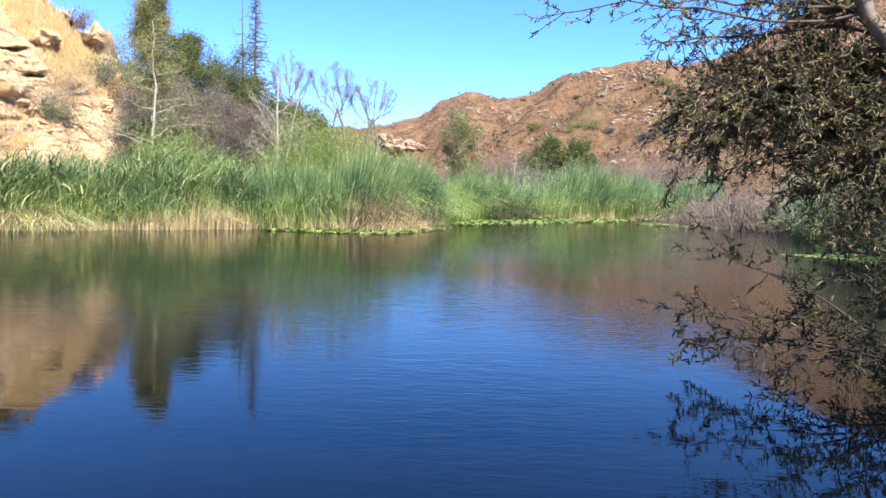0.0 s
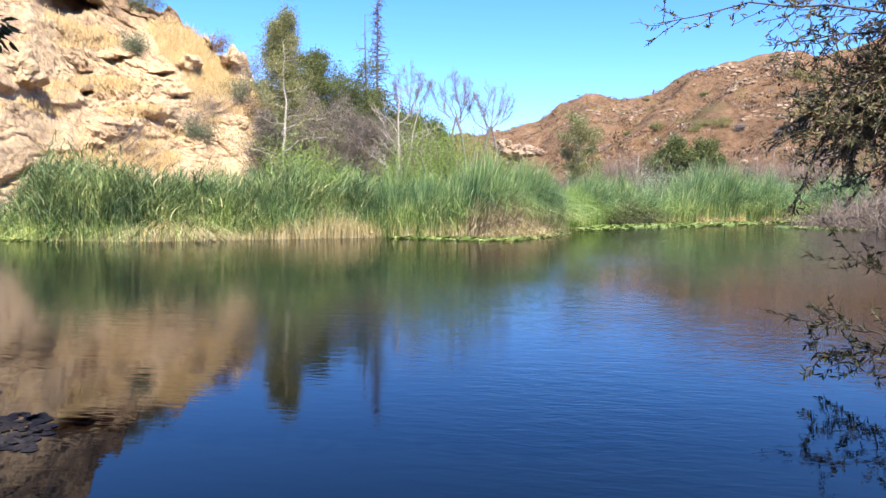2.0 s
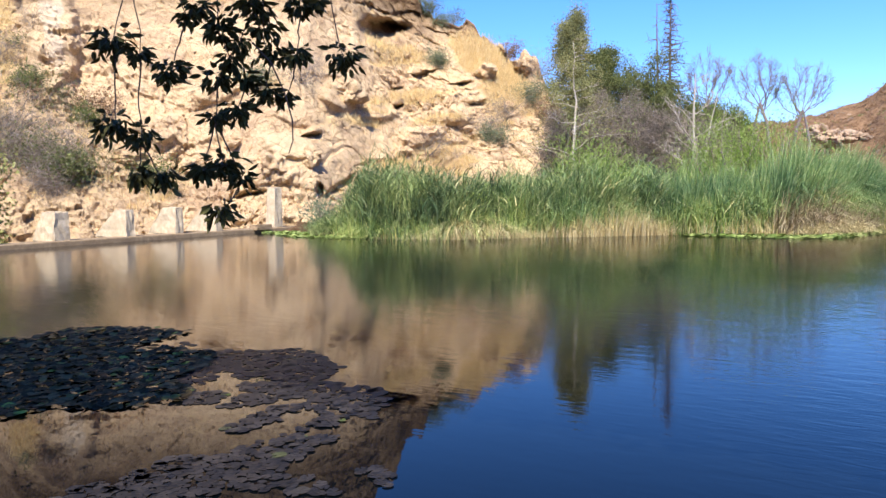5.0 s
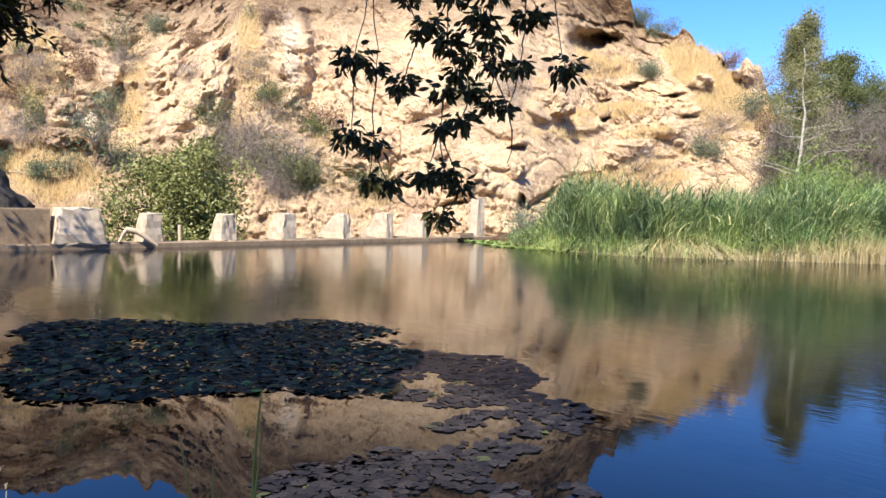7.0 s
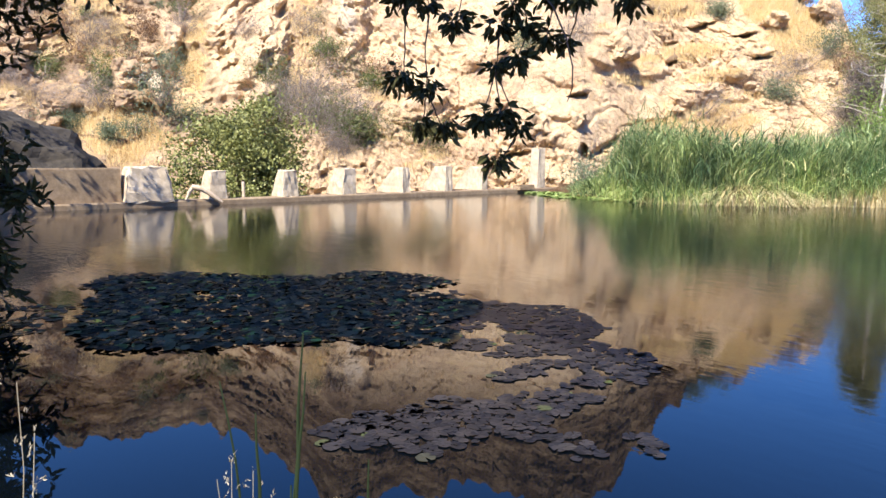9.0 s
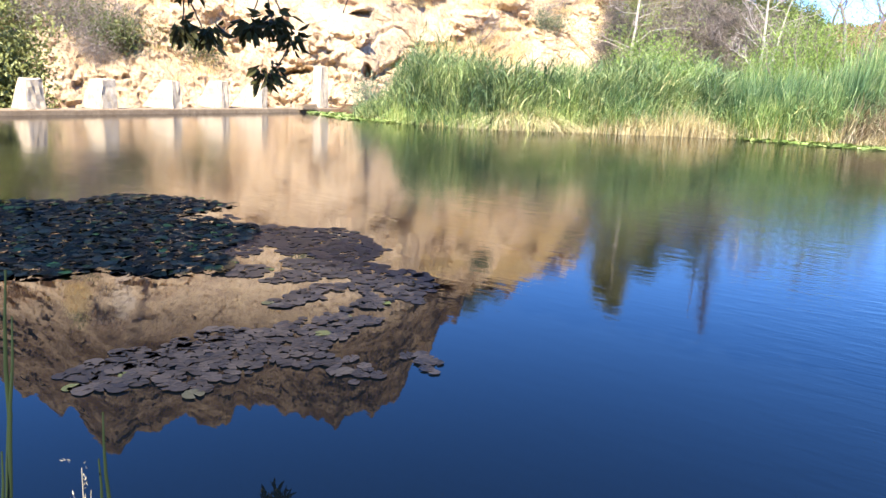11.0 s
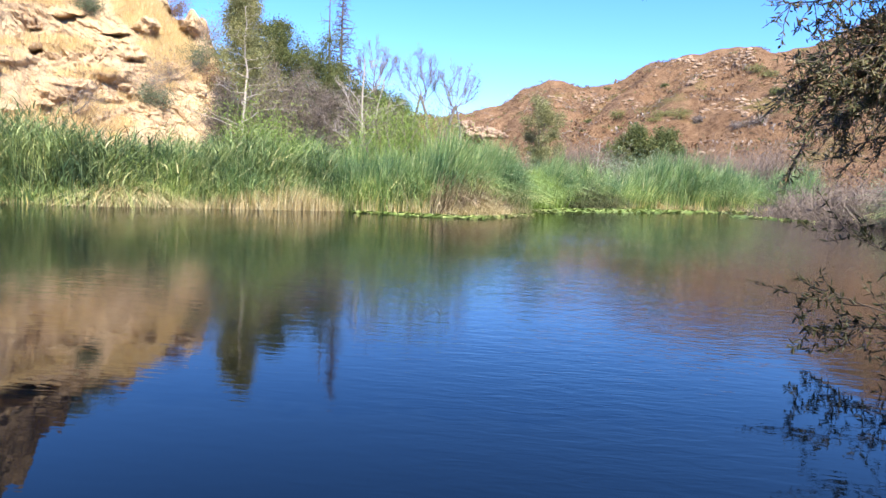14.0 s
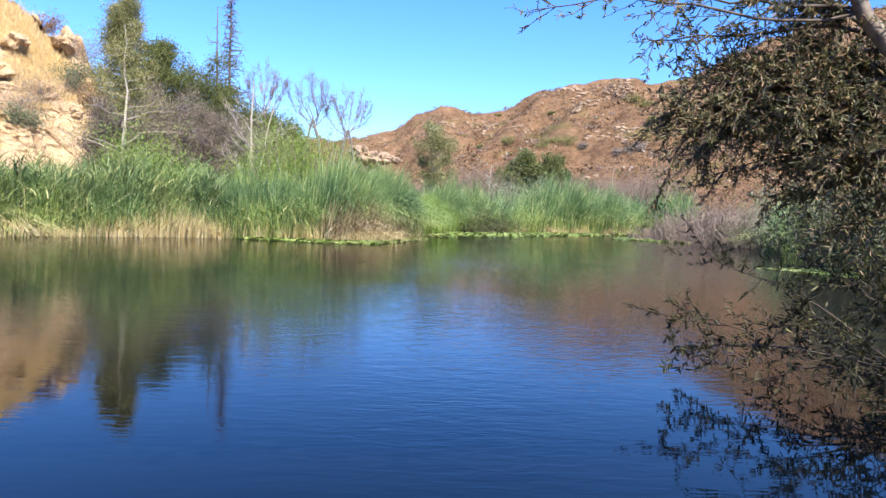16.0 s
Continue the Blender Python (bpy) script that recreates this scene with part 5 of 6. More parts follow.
def dead_pine(base, height, seed, whorls, name="dead_pine", label="dead conifer with short bare branches"):
    rng = rng_of(seed)
    root = thing(name, label, "dead tree", base)
    line = limb(rng, (0, 0, -0.4), (rng.normal() * 0.2, 0, height), 0, 0.008, 10)
    part("trunk", tube(line, np.linspace(0.24, 0.03, 10), 7), M_SNAG, root, smooth=True)
    for k in range(whorls):
        z = height * (0.22 + 0.76 * k / max(1, whorls))
        p = np.array([np.interp(z, line[:, 2], line[:, 0]), np.interp(z, line[:, 2], line[:, 1]), z])
        a = rng.uniform(0, 6.28)
        L = (1 - z / height) * 3.6 * rng.uniform(0.3, 1.1) + 0.2
        e = p + np.array([math.cos(a) * L, math.sin(a) * L, L * rng.uniform(-0.25, 0.25)])
        l2 = limb(rng, p, e, 0.05, 0.06, 5)
        tw = [tube(l2, np.linspace(0.06, 0.02, 5), 4)]
        for q in (1, 2, 3, 4, 4):
            w = l2[q] + rng.normal(size=3) * 0.35 - np.array([0, 0, 0.1])
            tw.append(tube(np.array([l2[q], w]), [0.024, 0.010], 3))
        part("branch", join(tw), M_SNAG, root)


dead_pine(on_ground(12.45, 70), 19.6, 411, 150)
dead_pine(on_ground(13.4, 70), 17.6, 412, 9, "dead_pole_tree", "bare dead trunk with almost no branches")

for k, (az, d, w, h) in enumerate(((21.0, 47, 1.6, 5.8), (19.0, 47, 2.0, 5.8), (17.2, 48, 2.0, 7.2), (15.4, 48, 2.0, 7.0), (13.6, 48, 2.1, 5.7), (12.0, 47, 2.0, 5.4), (10.4, 48, 1.9, 5.0), (8.9, 47, 1.6, 4.5))):
    leader_tree("grey_shrub", "tall grey half dead shrub behind the reeds", on_ground(az, d), h, [w * 0.9, w, w * 0.9, w * 0.6, w * 0.3], 420 + k, M_GREYTWIG, M_DEADWOOD, radius=0.05, boughs=72, per=26, clump=0.24, leaf_size=(0.24, 0.016), start=0.06, twig=6, forks=4, rise=0.6, group="grey shrubs", category="shrub")
for k, (az, d, rx, h) in enumerate(((9.5, 30.5, 1.4, 5.0), (7.9, 30, 1.8, 5.9), (5.9, 30, 1.9, 5.9), (4.1, 30.5, 1.7, 5.4), (19.6, 28.5, 1.2, 4.5), (16.8, 28.5, 1.3, 4.5), (26.2, 26, 1.0, 3.4))):
    bush("willow_bush", "bright green willow bush rising from the reeds", on_ground(az, d), (rx, 1.2, h), 440 + k, M_LIME, 13000, (0.13, 0.026), 10, group="willow bushes", spread=0.045)
leader_tree("sparse_tree", "sparse green tree on the far bank", on_ground(-3.3, 75), 8.9, [1.7, 2.1, 2.0, 2.0, 1.7, 0.9], 450, M_TALL, M_GREYBARK, radius=0.16, boughs=40, per=40, clump=0.28, leaf_size=(0.16, 0.10), start=0.12, twig=4, forks=3)
for k, (az, d, h, w) in enumerate(((-9.5, 88, 5.0, 1.7), (-10.5, 88, 6.9, 1.9), (-12.4, 89, 6.2, 2.1), (-13.8, 88, 4.8, 1.3))):
    leader_tree("oak", "dark green oak at the foot of the hill", on_ground(az, d), h, [w * 0.9, w, w, w * 0.9, w * 0.6], 455 + k, M_OAK, radius=0.2, boughs=60, per=30, clump=0.34, leaf_size=(0.24, 0.15), start=0.1, group="oaks below the hill", forks=2)
for k, (az, d, rx, h) in enumerate(((-5.9, 77, 2.0, 4.6), (-7.3, 76, 2.0, 4.9), (-8.6, 80, 1.6, 3.2), (-14.6, 82, 2.0, 4.6), (-15.8, 78, 2.2, 4.2), (-17.4, 76, 2.0, 4.4), (-19.2, 72, 2.4, 4.6), (-20.4, 74, 2.4, 5.6), (-1.6, 70, 2.2, 2.8), (-21.2, 47, 1.7, 2.0), (-22.6, 46, 1.9, 2.7), (-24.4, 44, 2.0, 3.1), (-26.2, 43, 2.0, 3.3), (-27.6, 42, 1.6, 3.2), (-25.2, 46, 2.4, 3.5))):
    thicket("brush", "bare grey brown brush on the far bank", on_ground(az, d), (rx, 1.8, h), 460 + k, 300 if d > 50 else 620, M_BRUSH, group="grey brush")
for k, (az, d, h, pale) in enumerate(((-7.6, 74, 5.2, True), (-5.4, 76, 4.4, False), (-16.0, 74, 5.4, False), (-18.6, 74, 5.0, False), (-14.9, 76, 4.8, False), (-17.2, 84, 6.0, True))):
    leader_tree("dead_sapling", "bleached dead trunk with a few bare branches" if pale else "dark dead sapling with bare branches", on_ground(az, d), h, [1.3, 1.2, 0.9, 0.6], 1200 + k, None, M_PALEBARK if pale else M_SNAG, radius=0.09, boughs=9, rise=0.9, start=0.25, twig=4, lean=(0.08, 0), group="dead saplings", category="dead tree")
for k, (az, d, rx, h) in enumerate(((-8.6, 57, 1.8, 3.2), (-10.4, 57, 2.2, 4.0), (-11.3, 56, 1.8, 3.4), (-19.5, 60, 1.8, 3.4), (-30.2, 36, 1.7, 3.6), (-9.6, 51, 2.2, 4.4), (-12.4, 53.5, 1.8, 4.0), (-16.2, 56, 1.8, 3.6), (-27.5, 60, 2.4, 4.2), (-31, 58, 2.6, 4.6), (-34.5, 55, 2.6, 4.8))):
    bush("sage_bush", "silvery green willow shrub on the bank", on_ground(az, d), (rx, 1.4, h), 480 + k, M_SILVER if d > 50 else M_SAGE, 2600, (0.2, 0.05), group="silver shrubs", spread=0.06)

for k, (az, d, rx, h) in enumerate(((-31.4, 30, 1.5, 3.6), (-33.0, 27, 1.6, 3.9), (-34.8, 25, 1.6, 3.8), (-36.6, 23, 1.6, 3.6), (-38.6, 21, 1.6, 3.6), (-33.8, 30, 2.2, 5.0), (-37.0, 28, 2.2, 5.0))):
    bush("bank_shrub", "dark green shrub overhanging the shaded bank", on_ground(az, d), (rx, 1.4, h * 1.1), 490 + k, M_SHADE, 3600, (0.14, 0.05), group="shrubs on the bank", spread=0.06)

# ---- plants on the cliff ----
CLIFF_BUSHES = [
    ("oak_shrub", "round dark green shrub on the cliff", M_OAK, [(59.3, 6.6, 1.2, 1.6), (60.3, 2.4, 1.3, 1.9), (63.0, 2.4, 1.1, 1.7), (70.4, 10.2, 1.4, 3.0), (75.7, 5.4, 1.0, 1.6), (79.6, 6.0, 0.9, 1.2), (57.1, 1.5, 1.1, 1.7), (56.3, 5.7, 0.6, 0.9), (60.0, 8.0, 0.6, 0.8), (52.5, 1.4, 1.1, 1.2)]),
    ("scrub", "grey leafless scrub clinging to the cliff", M_SCRUB, [(63.2, 3.6, 1.6, 2.0), (61.6, 4.6, 1.8, 2.2), (59.4, 3.2, 1.6, 1.8), (66.0, 9.4, 0.9, 0.9), (70.2, 9.2, 1.2, 1.2), (76.6, 8.4, 1.4, 1.6), (78.4, 10.6, 1.6, 1.6), (81.2, 9.0, 1.6, 1.6), (79.6, 3.4, 1.5, 1.6), (26.8, 5.2, 1.3, 1.4), (25.2, 6.2, 1.2, 1.6), (22.6, 9.2, 1.0, 1.6), (31.5, 3.6, 1.6, 1.6), (62.0, 9.6, 1.2, 1.4), (41.2, 9.2, 1.3, 1.2), (82.5, 5.0, 1.6, 1.8), (76.2, 4.2, 1.2, 1.4)]),
    ("green_shrub", "small olive green shrub on a ledge", M_SAGE, [(44.2, 8.6, 0.9, 1.1), (23.4, 7.4, 0.9, 1.3), (26.0, 4.4, 0.8, 1.0), (30.6, 10.4, 0.7, 0.9), (31.0, 14.9, 0.8, 0.9), (29.4, 13.6, 0.9, 0.8), (72.2, 4.4, 1.4, 1.8), (71.5, 6.4, 1.0, 1.4), (70.6, 2.6, 1.0, 1.4), (77.8, 2.4, 0.7, 0.8), (75.4, 1.8, 0.6, 0.7), (67.6, 12.6, 0.8, 0.9), (80.6, 12.0, 1.0, 1.0), (84.0, 8.0, 1.3, 1.3)]),
    ("rust_scrub", "rust orange dry scrub on the slope", M_RUST, [(55.9, 6.3, 1.0, 1.0), (77.5, 7.0, 1.4, 1.0), (75.6, 12.4, 1.4, 1.0), (79.0, 9.0, 1.4, 1.0), (72.6, 9.0, 1.1, 1.0), (65.2, 11.6, 0.9, 1.0), (22.2, 6.0, 0.9, 1.2), (66.2, 2.0, 1.5, 1.3), (80.0, 11.4, 1.4, 0.9), (24.6, 11.0, 0.9, 1.0)]),
]
seed = 500
for nm, lab, mt, spots in CLIFF_BUSHES:
    for az, el, r, h in spots:
        seed += 1
        bush(nm, lab, on_cliff(az, el) - np.array([0, 0, 0.15]), (r * 1.35, r * 1.1, h * 1.35), seed, mt, 1700, (0.13, 0.06) if mt is not M_SCRUB else (0.36, 0.013), group=nm + " on the cliff")
slope_rng = rng_of(570)
for k in range(90):
    az, el = slope_rng.uniform(64, 88), slope_rng.uniform(1.5, 17)
    if 62.5 < az < 69.3:
        az += 7.0 if az > 66 else -4.5
    nm, lab, mt = [("scrub", "grey leafless scrub on the dry slope", M_SCRUB), ("rust_scrub", "rust orange dry scrub on the slope", M_RUST), ("green_shrub", "small olive green shrub on the slope", M_SAGE), ("oak_shrub", "small dark green shrub on the slope", M_OAK)][slope_rng.choice(4, p=[0.30, 0.28, 0.20, 0.22])]
    r = slope_rng.uniform(0.5, 1.3)
    bush(nm, lab, on_cliff(az, el) - np.array([0, 0, 0.15]), (r, r * 0.8, r * slope_rng.uniform(0.8, 1.2)), 900 + k, mt, 420, (0.18, 0.06) if mt is not M_SCRUB else (0.4, 0.014), group=nm + " on the slope")
for k in range(15):
    az, el = slope_rng.uniform(57.5, 64.5), slope_rng.uniform(0.3, 6.0)
    green = slope_rng.uniform(0, 1) < 0.36
    r = slope_rng.uniform(0.9, 1.7)
    bush("oak_shrub" if green else "scrub", "dark green shrub in the gully behind the dam" if green else "grey leafless brush in the gully behind the dam", on_cliff(az, el) - np.array([0, 0, 0.2]), (r, r * 0.8, r * 1.3), 1100 + k,
         M_OAK if green else M_SCRUB, 1500, (0.13, 0.07) if green else (0.4, 0.014), group="gully brush")
bush("sage_bush", "grey green shrub where the reeds meet the cliff", (-19.6, 24.0, 0.1), (1.3, 1.2, 1.6), 1150, M_SAGE, 1800, (0.14, 0.05), group="silver shrubs")
leader_tree("fig_tree", "rounded leafy green tree behind the dam", (-27.4, 11.6, -2.8), 6.0, [1.8, 2.5, 2.5, 2.2, 1.2], 560, M_FIG, radius=0.18, boughs=80, per=26, clump=0.28, leaf_size=(0.14, 0.11), start=0.15, forks=3)


# ---- chaparral on the far hills ----
def hill_scrub():
    rng = rng_of(600)
    n = 16000
    az, d = rng.uniform(-42, 8, n), 100 + 230 * rng.uniform(0, 1, n) ** 0.8
    x, y = -np.sin(np.radians(az)) * d, np.cos(np.radians(az)) * d
    z = terrain(x, y)
    c = np.stack([x, y, z], 1)
    keep = vnoise(c / 28.0, 601) + 0.5 * vnoise(c / 7.0, 602) > -0.25
    c = c[keep]
    per = 9
    s = np.repeat(rng.uniform(0.2, 0.65, len(c)) * (1 + (rng.uniform(0, 1, len(c)) > 0.93)), per)
    at = np.repeat(c, per, 0) + rng.normal(size=(len(c) * per, 3)) * np.stack([s, s, s * 0.5], 1) * 0.9 + np.stack([0 * s, 0 * s, s * 0.5], 1)
    way = unit(rng.normal(size=at.shape) + np.array([0, 0, 0.6]))
    return at, way, s, rng


at_, way_, s_, r_ = hill_scrub()
pick = np.repeat(r_.uniform(0, 1, len(at_) // 9), 9)
for lo, hi, mt, lab in ((0, 0.72, M_RUST, "rusty dry chaparral covering the hills"), (0.72, 0.90, M_SCRUB, "grey chaparral scattered over the hills"), (0.90, 1.01, M_OAK, "dark green chaparral dotted on the hills")):
    k = (pick >= lo) & (pick < hi)
    tagged(part("chaparral", leaf_cloud(at_[k], way_[k], s_[k] * 0.9, s_[k] * 0.55, r_), mt), lab, "scrub", kind="stuff")


def lump(rng, size, rough=0.25, fine=3):
    """A rough stone about its middle."""
    bm = bmesh.new()
    bmesh.ops.create_icosphere(bm, subdivisions=fine, radius=1)
    v = np.array([q.co[:] for q in bm.verts])
    f = np.array([[q.index for q in p.verts] for p in bm.faces])
    bm.free()
    v = v * (1 + rough * fbm(v * 1.6 + rng.uniform(0, 50, 3), 4, 5))[:, None]
    return v * np.asarray(size), f


def on_hill(az, el):
    """The first place of the hillside on a bearing that stands at a height angle."""
    d = np.arange(98, 322, 1.5)
    x, y = -math.sin(radians(az)) * d, math.cos(radians(az)) * d
    z = terrain(x, y)
    seen = np.degrees(np.arctan2(z - 1.4, d))
    k = np.argmax(seen >= min(el, seen.max() - 0.25))
    return np.array([x[k], y[k], z[k]])


# outcrops on the hills: bearing, height angle, half width and half height in degrees, turn, stones
OUTCROPS = [(-14.5, 9.6, 1.2, 0.25, 0, 26), (-17.3, 9.7, 1.3, 0.35, -30, 34), (-18.3, 9.3, 0.7, 0.4, 35, 22), (-14.4, 8.2, 0.8, 0.35, 0, 24), (-15.7, 8.4, 0.7, 0.2, 0, 14), (-6.9, 6.7, 1.6, 0.3, -6, 34), (-10.0, 6.5, 1.4, 0.15, 8, 16),
            (-18.4, 6.4, 1.5, 0.3, -12, 36), (-16.6, 6.0, 1.0, 0.15, 0, 12), (-4.6, 6.6, 0.8, 0.2, 0, 10), (-21.0, 7.4, 1.5, 0.4, 10, 20), (-24.5, 8.5, 2.0, 0.6, 0, 20), (-28.0, 10.0, 2.4, 0.8, 0, 24)]


def hill_rocks():
    rng = rng_of(620)
    for az, el, wa, we, turn, n in OUTCROPS:
        geos = []
        ct, st = math.cos(radians(turn)), math.sin(radians(turn))
        for k in range(n):
            u, w = rng.normal() * 0.5 * wa, rng.normal() * 0.9 * we
            p = on_hill(az + u * ct - w * st, el + u * st + w * ct)
            size = rng.uniform(0.22, 0.8) * (np.hypot(p[0], p[1]) / 250) * np.array([rng.uniform(0.8, 1.7), 1.0, rng.uniform(0.5, 0.9)])
            v, f = lump(rng, size, 0.4, 2)
            geos.append((v + p, f))
        tagged(part("rock_outcrop", join(geos), M_PALEROCK), "cluster of pale broken rocks on the scrub hill", "rocks", "outcrops on the hills", "stuff")
    geos = []
    for k in range(150):
        p = polar(rng.uniform(-33, 6), rng.uniform(110, 310))
        p[2] = terrain(p[:1], p[1:2])[0]
        v, f = lump(rng, rng.uniform(0.25, 0.6) * np.array([rng.uniform(0.8, 1.6), 1.0, rng.uniform(0.6, 1.0)]), 0.3, 2)
        geos.append((v + p, f))
    tagged(part("hill_rocks", join(geos), M_PALEROCK), "pale boulders scattered over the scrub hills", "rocks", kind="stuff")
    for az, d, sz in ((2.3, 112, (1.4, 1.6, 1.0)), (1.6, 114, (1.7, 1.6, 1.1)), (0.7, 115, (1.3, 1.4, 0.7)), (0.0, 116, (1.3, 1.3, 0.5)), (3.0, 114, (1.0, 1.2, 0.7))):
        p = polar(az, d)
        p[2] = 1.4 + d * math.tan(radians(3.9 + 0.22 * az)) - sz[2] * 0.9
        v, f = lump(rng, np.array(sz) * np.array([0.9, 1.0, 1.1]), 0.6, 4)
        tagged(part("rock_outcrop", (v + p, f), M_PALEROCK), "pale rock outcrop at the foot of the hill", "rock", "pale outcrops")
    # green thickets and dark shrubs on the slope
    for k, (az, el, r, mt, lab) in enumerate([(-13.7, 5.5, 3.2, M_YELLOWG, "yellow green"), (-12.6, 5.6, 2.4, M_YELLOWG, "yellow green"), (-9.2, 5.3, 2.8, M_YELLOWG, "yellow green"), (-11.9, 5.2, 2.0, M_YELLOWG, "yellow green"), (-18.6, 8.8, 3.0, M_YELLOWG, "olive"), (-19.6, 8.4, 2.6, M_YELLOWG, "olive"),
                                              (-12.5, 7.6, 1.6, M_OAK, "dark green"), (-8.3, 7.4, 1.8, M_OAK, "dark green"), (-20.3, 7.2, 2.0, M_OAK, "dark green"), (-7.0, 5.0, 1.6, M_OAK, "dark green"), (-5.8, 5.8, 1.5, M_YELLOWG, "olive"), (-19.2, 5.2, 2.4, M_SCRUB, "grey"), (-15.2, 5.2, 2.0, M_SCRUB, "grey"), (-18.0, 4.9, 2.2, M_SCRUB, "grey")]):
        bush("hill_shrub", lab + " shrub on the dry hillside", on_hill(az, el) - np.array([0, 0, 0.2]), (r * 0.7, r * 0.7, r * 0.4), 660 + k, mt, 1100, (0.3, 0.14), group="shrubs on the hillside")


hill_rocks()


def cliff_boulders():
    rng = rng_of(640)
    spots = [(26.5, 9.8, 0.8), (37.8, 8.3, 1.3), (29.6, 7.4, 0.7), (31.0, 5.0, 0.9), (33.4, 3.6, 0.8), (28.0, 5.2, 0.7), (40.6, 3.4, 0.8), (43.6, 2.6, 0.9), (46.4, 4.4, 0.7), (49.4, 2.6, 0.8), (53.6, 3.0, 0.9), (55.6, 6.0, 0.7),
             (74.6, 6.4, 1.1), (74.2, 4.4, 1.2), (72.7, 6.6, 0.8), (72.9, 4.6, 0.9), (75.2, 7.4, 0.8), (78.4, 3.6, 1.1), (79.6, 2.6, 1.0), (77.0, 5.4, 0.7), (69.2, 2.4, 0.8), (70.4, 1.6, 0.9), (71.0, 3.0, 0.7), (81.4, 6.4, 1.0), (61.7, 9.6, 0.35), (67.6, 3.2, 0.9), (24.9, 7.0, 0.6), (23.2, 5.6, 0.8)]
    for az, el, r in spots:
        v, f = lump(rng, np.array([rng.uniform(0.8, 1.3), rng.uniform(0.8, 1.2), rng.uniform(0.6, 0.9)]) * r * 0.75, 0.42, 4)
        tagged(part("boulder", (v + on_cliff(az, el), f), M_ROCK), "weathered tan boulder set in the cliff", "rock", "boulders on the cliff")


cliff_boulders()


# ---- near trees ----
def spray(rng, start, end, radius, subs, sub_len, leaf_per, leaf_size, droop=0.3, sag=0.06, leaf_gap=0.05, spread=0.8):
    """A bough with side twigs that carry leaves along their length. Gives tubes, leaf places and leaf ways."""
    line = limb(rng, start, end, sag, 0.07, 9)
    tubes = [tube(line, np.linspace(radius, radius * 0.25, 9), 6)]
    at, way = [], []
    main = unit(line[-1] - line[0])
    for s in range(subs):
        t = rng.uniform(0.2, 1.0)
        p = np.array([np.interp(t * 8, range(9), line[:, k]) for k in range(3)])
        w = unit(main * 0.7 + rng.normal(size=3) * spread + np.array([0, 0, -droop]))
        L = sub_len * rng.uniform(0.5, 1.2)
        tw = limb(rng, p, p + w * L, -0.06, 0.06, 6)
        tubes.append(tube(tw, np.linspace(max(0.004, radius * 0.2), 0.002, 6), 4))
        m = int(leaf_per * rng.uniform(0.6, 1.3))
        q = rng.uniform(0.15, 1.0, m) * 5
        pts = np.stack([np.interp(q, range(6), tw[:, k]) for k in range(3)], 1)
        at.append(pts + rng.normal(size=pts.shape) * 0.008)
        way.append(unit(w * 0.7 + rng.normal(size=pts.shape) * 0.85 + np.array([0, 0, -droop * 0.5])))
    return tubes, np.concatenate(at), np.concatenate(way)


def near_tree(name, label, trunk, boughs, bark, leaf, leaf_size, seed, base, category="tree", stem=None):
    """A tree from its trunk line and its boughs: (start, end, radius, twigs, twig length, leaves a twig, droop)."""
    rng = rng_of(seed)
    root = thing(name, label, category, base)
    b = np.array(base)
    part("trunk", tube(np.array(trunk[0]) - b, trunk[1], 10), stem or bark, root, smooth=True)
    at, way = [], []
    for start, end, r, subs, sl, lp, droop in boughs:
        tb, a, w = spray(rng, np.array(start) - b, np.array(end) - b, r, subs, sl, lp, leaf_size, droop)
        part("bough", join(tb), bark, root, smooth=True)
        at.append(a)
        way.append(w)
    at, way = np.concatenate(at), np.concatenate(way)
    n = len(at)
    part("foliage", ovate_cloud(at, way, leaf_size[0] * rng.uniform(0.6, 1.25, n), leaf_size[1] * rng.uniform(0.7, 1.2, n), rng, 0.2), leaf, root)
    return root


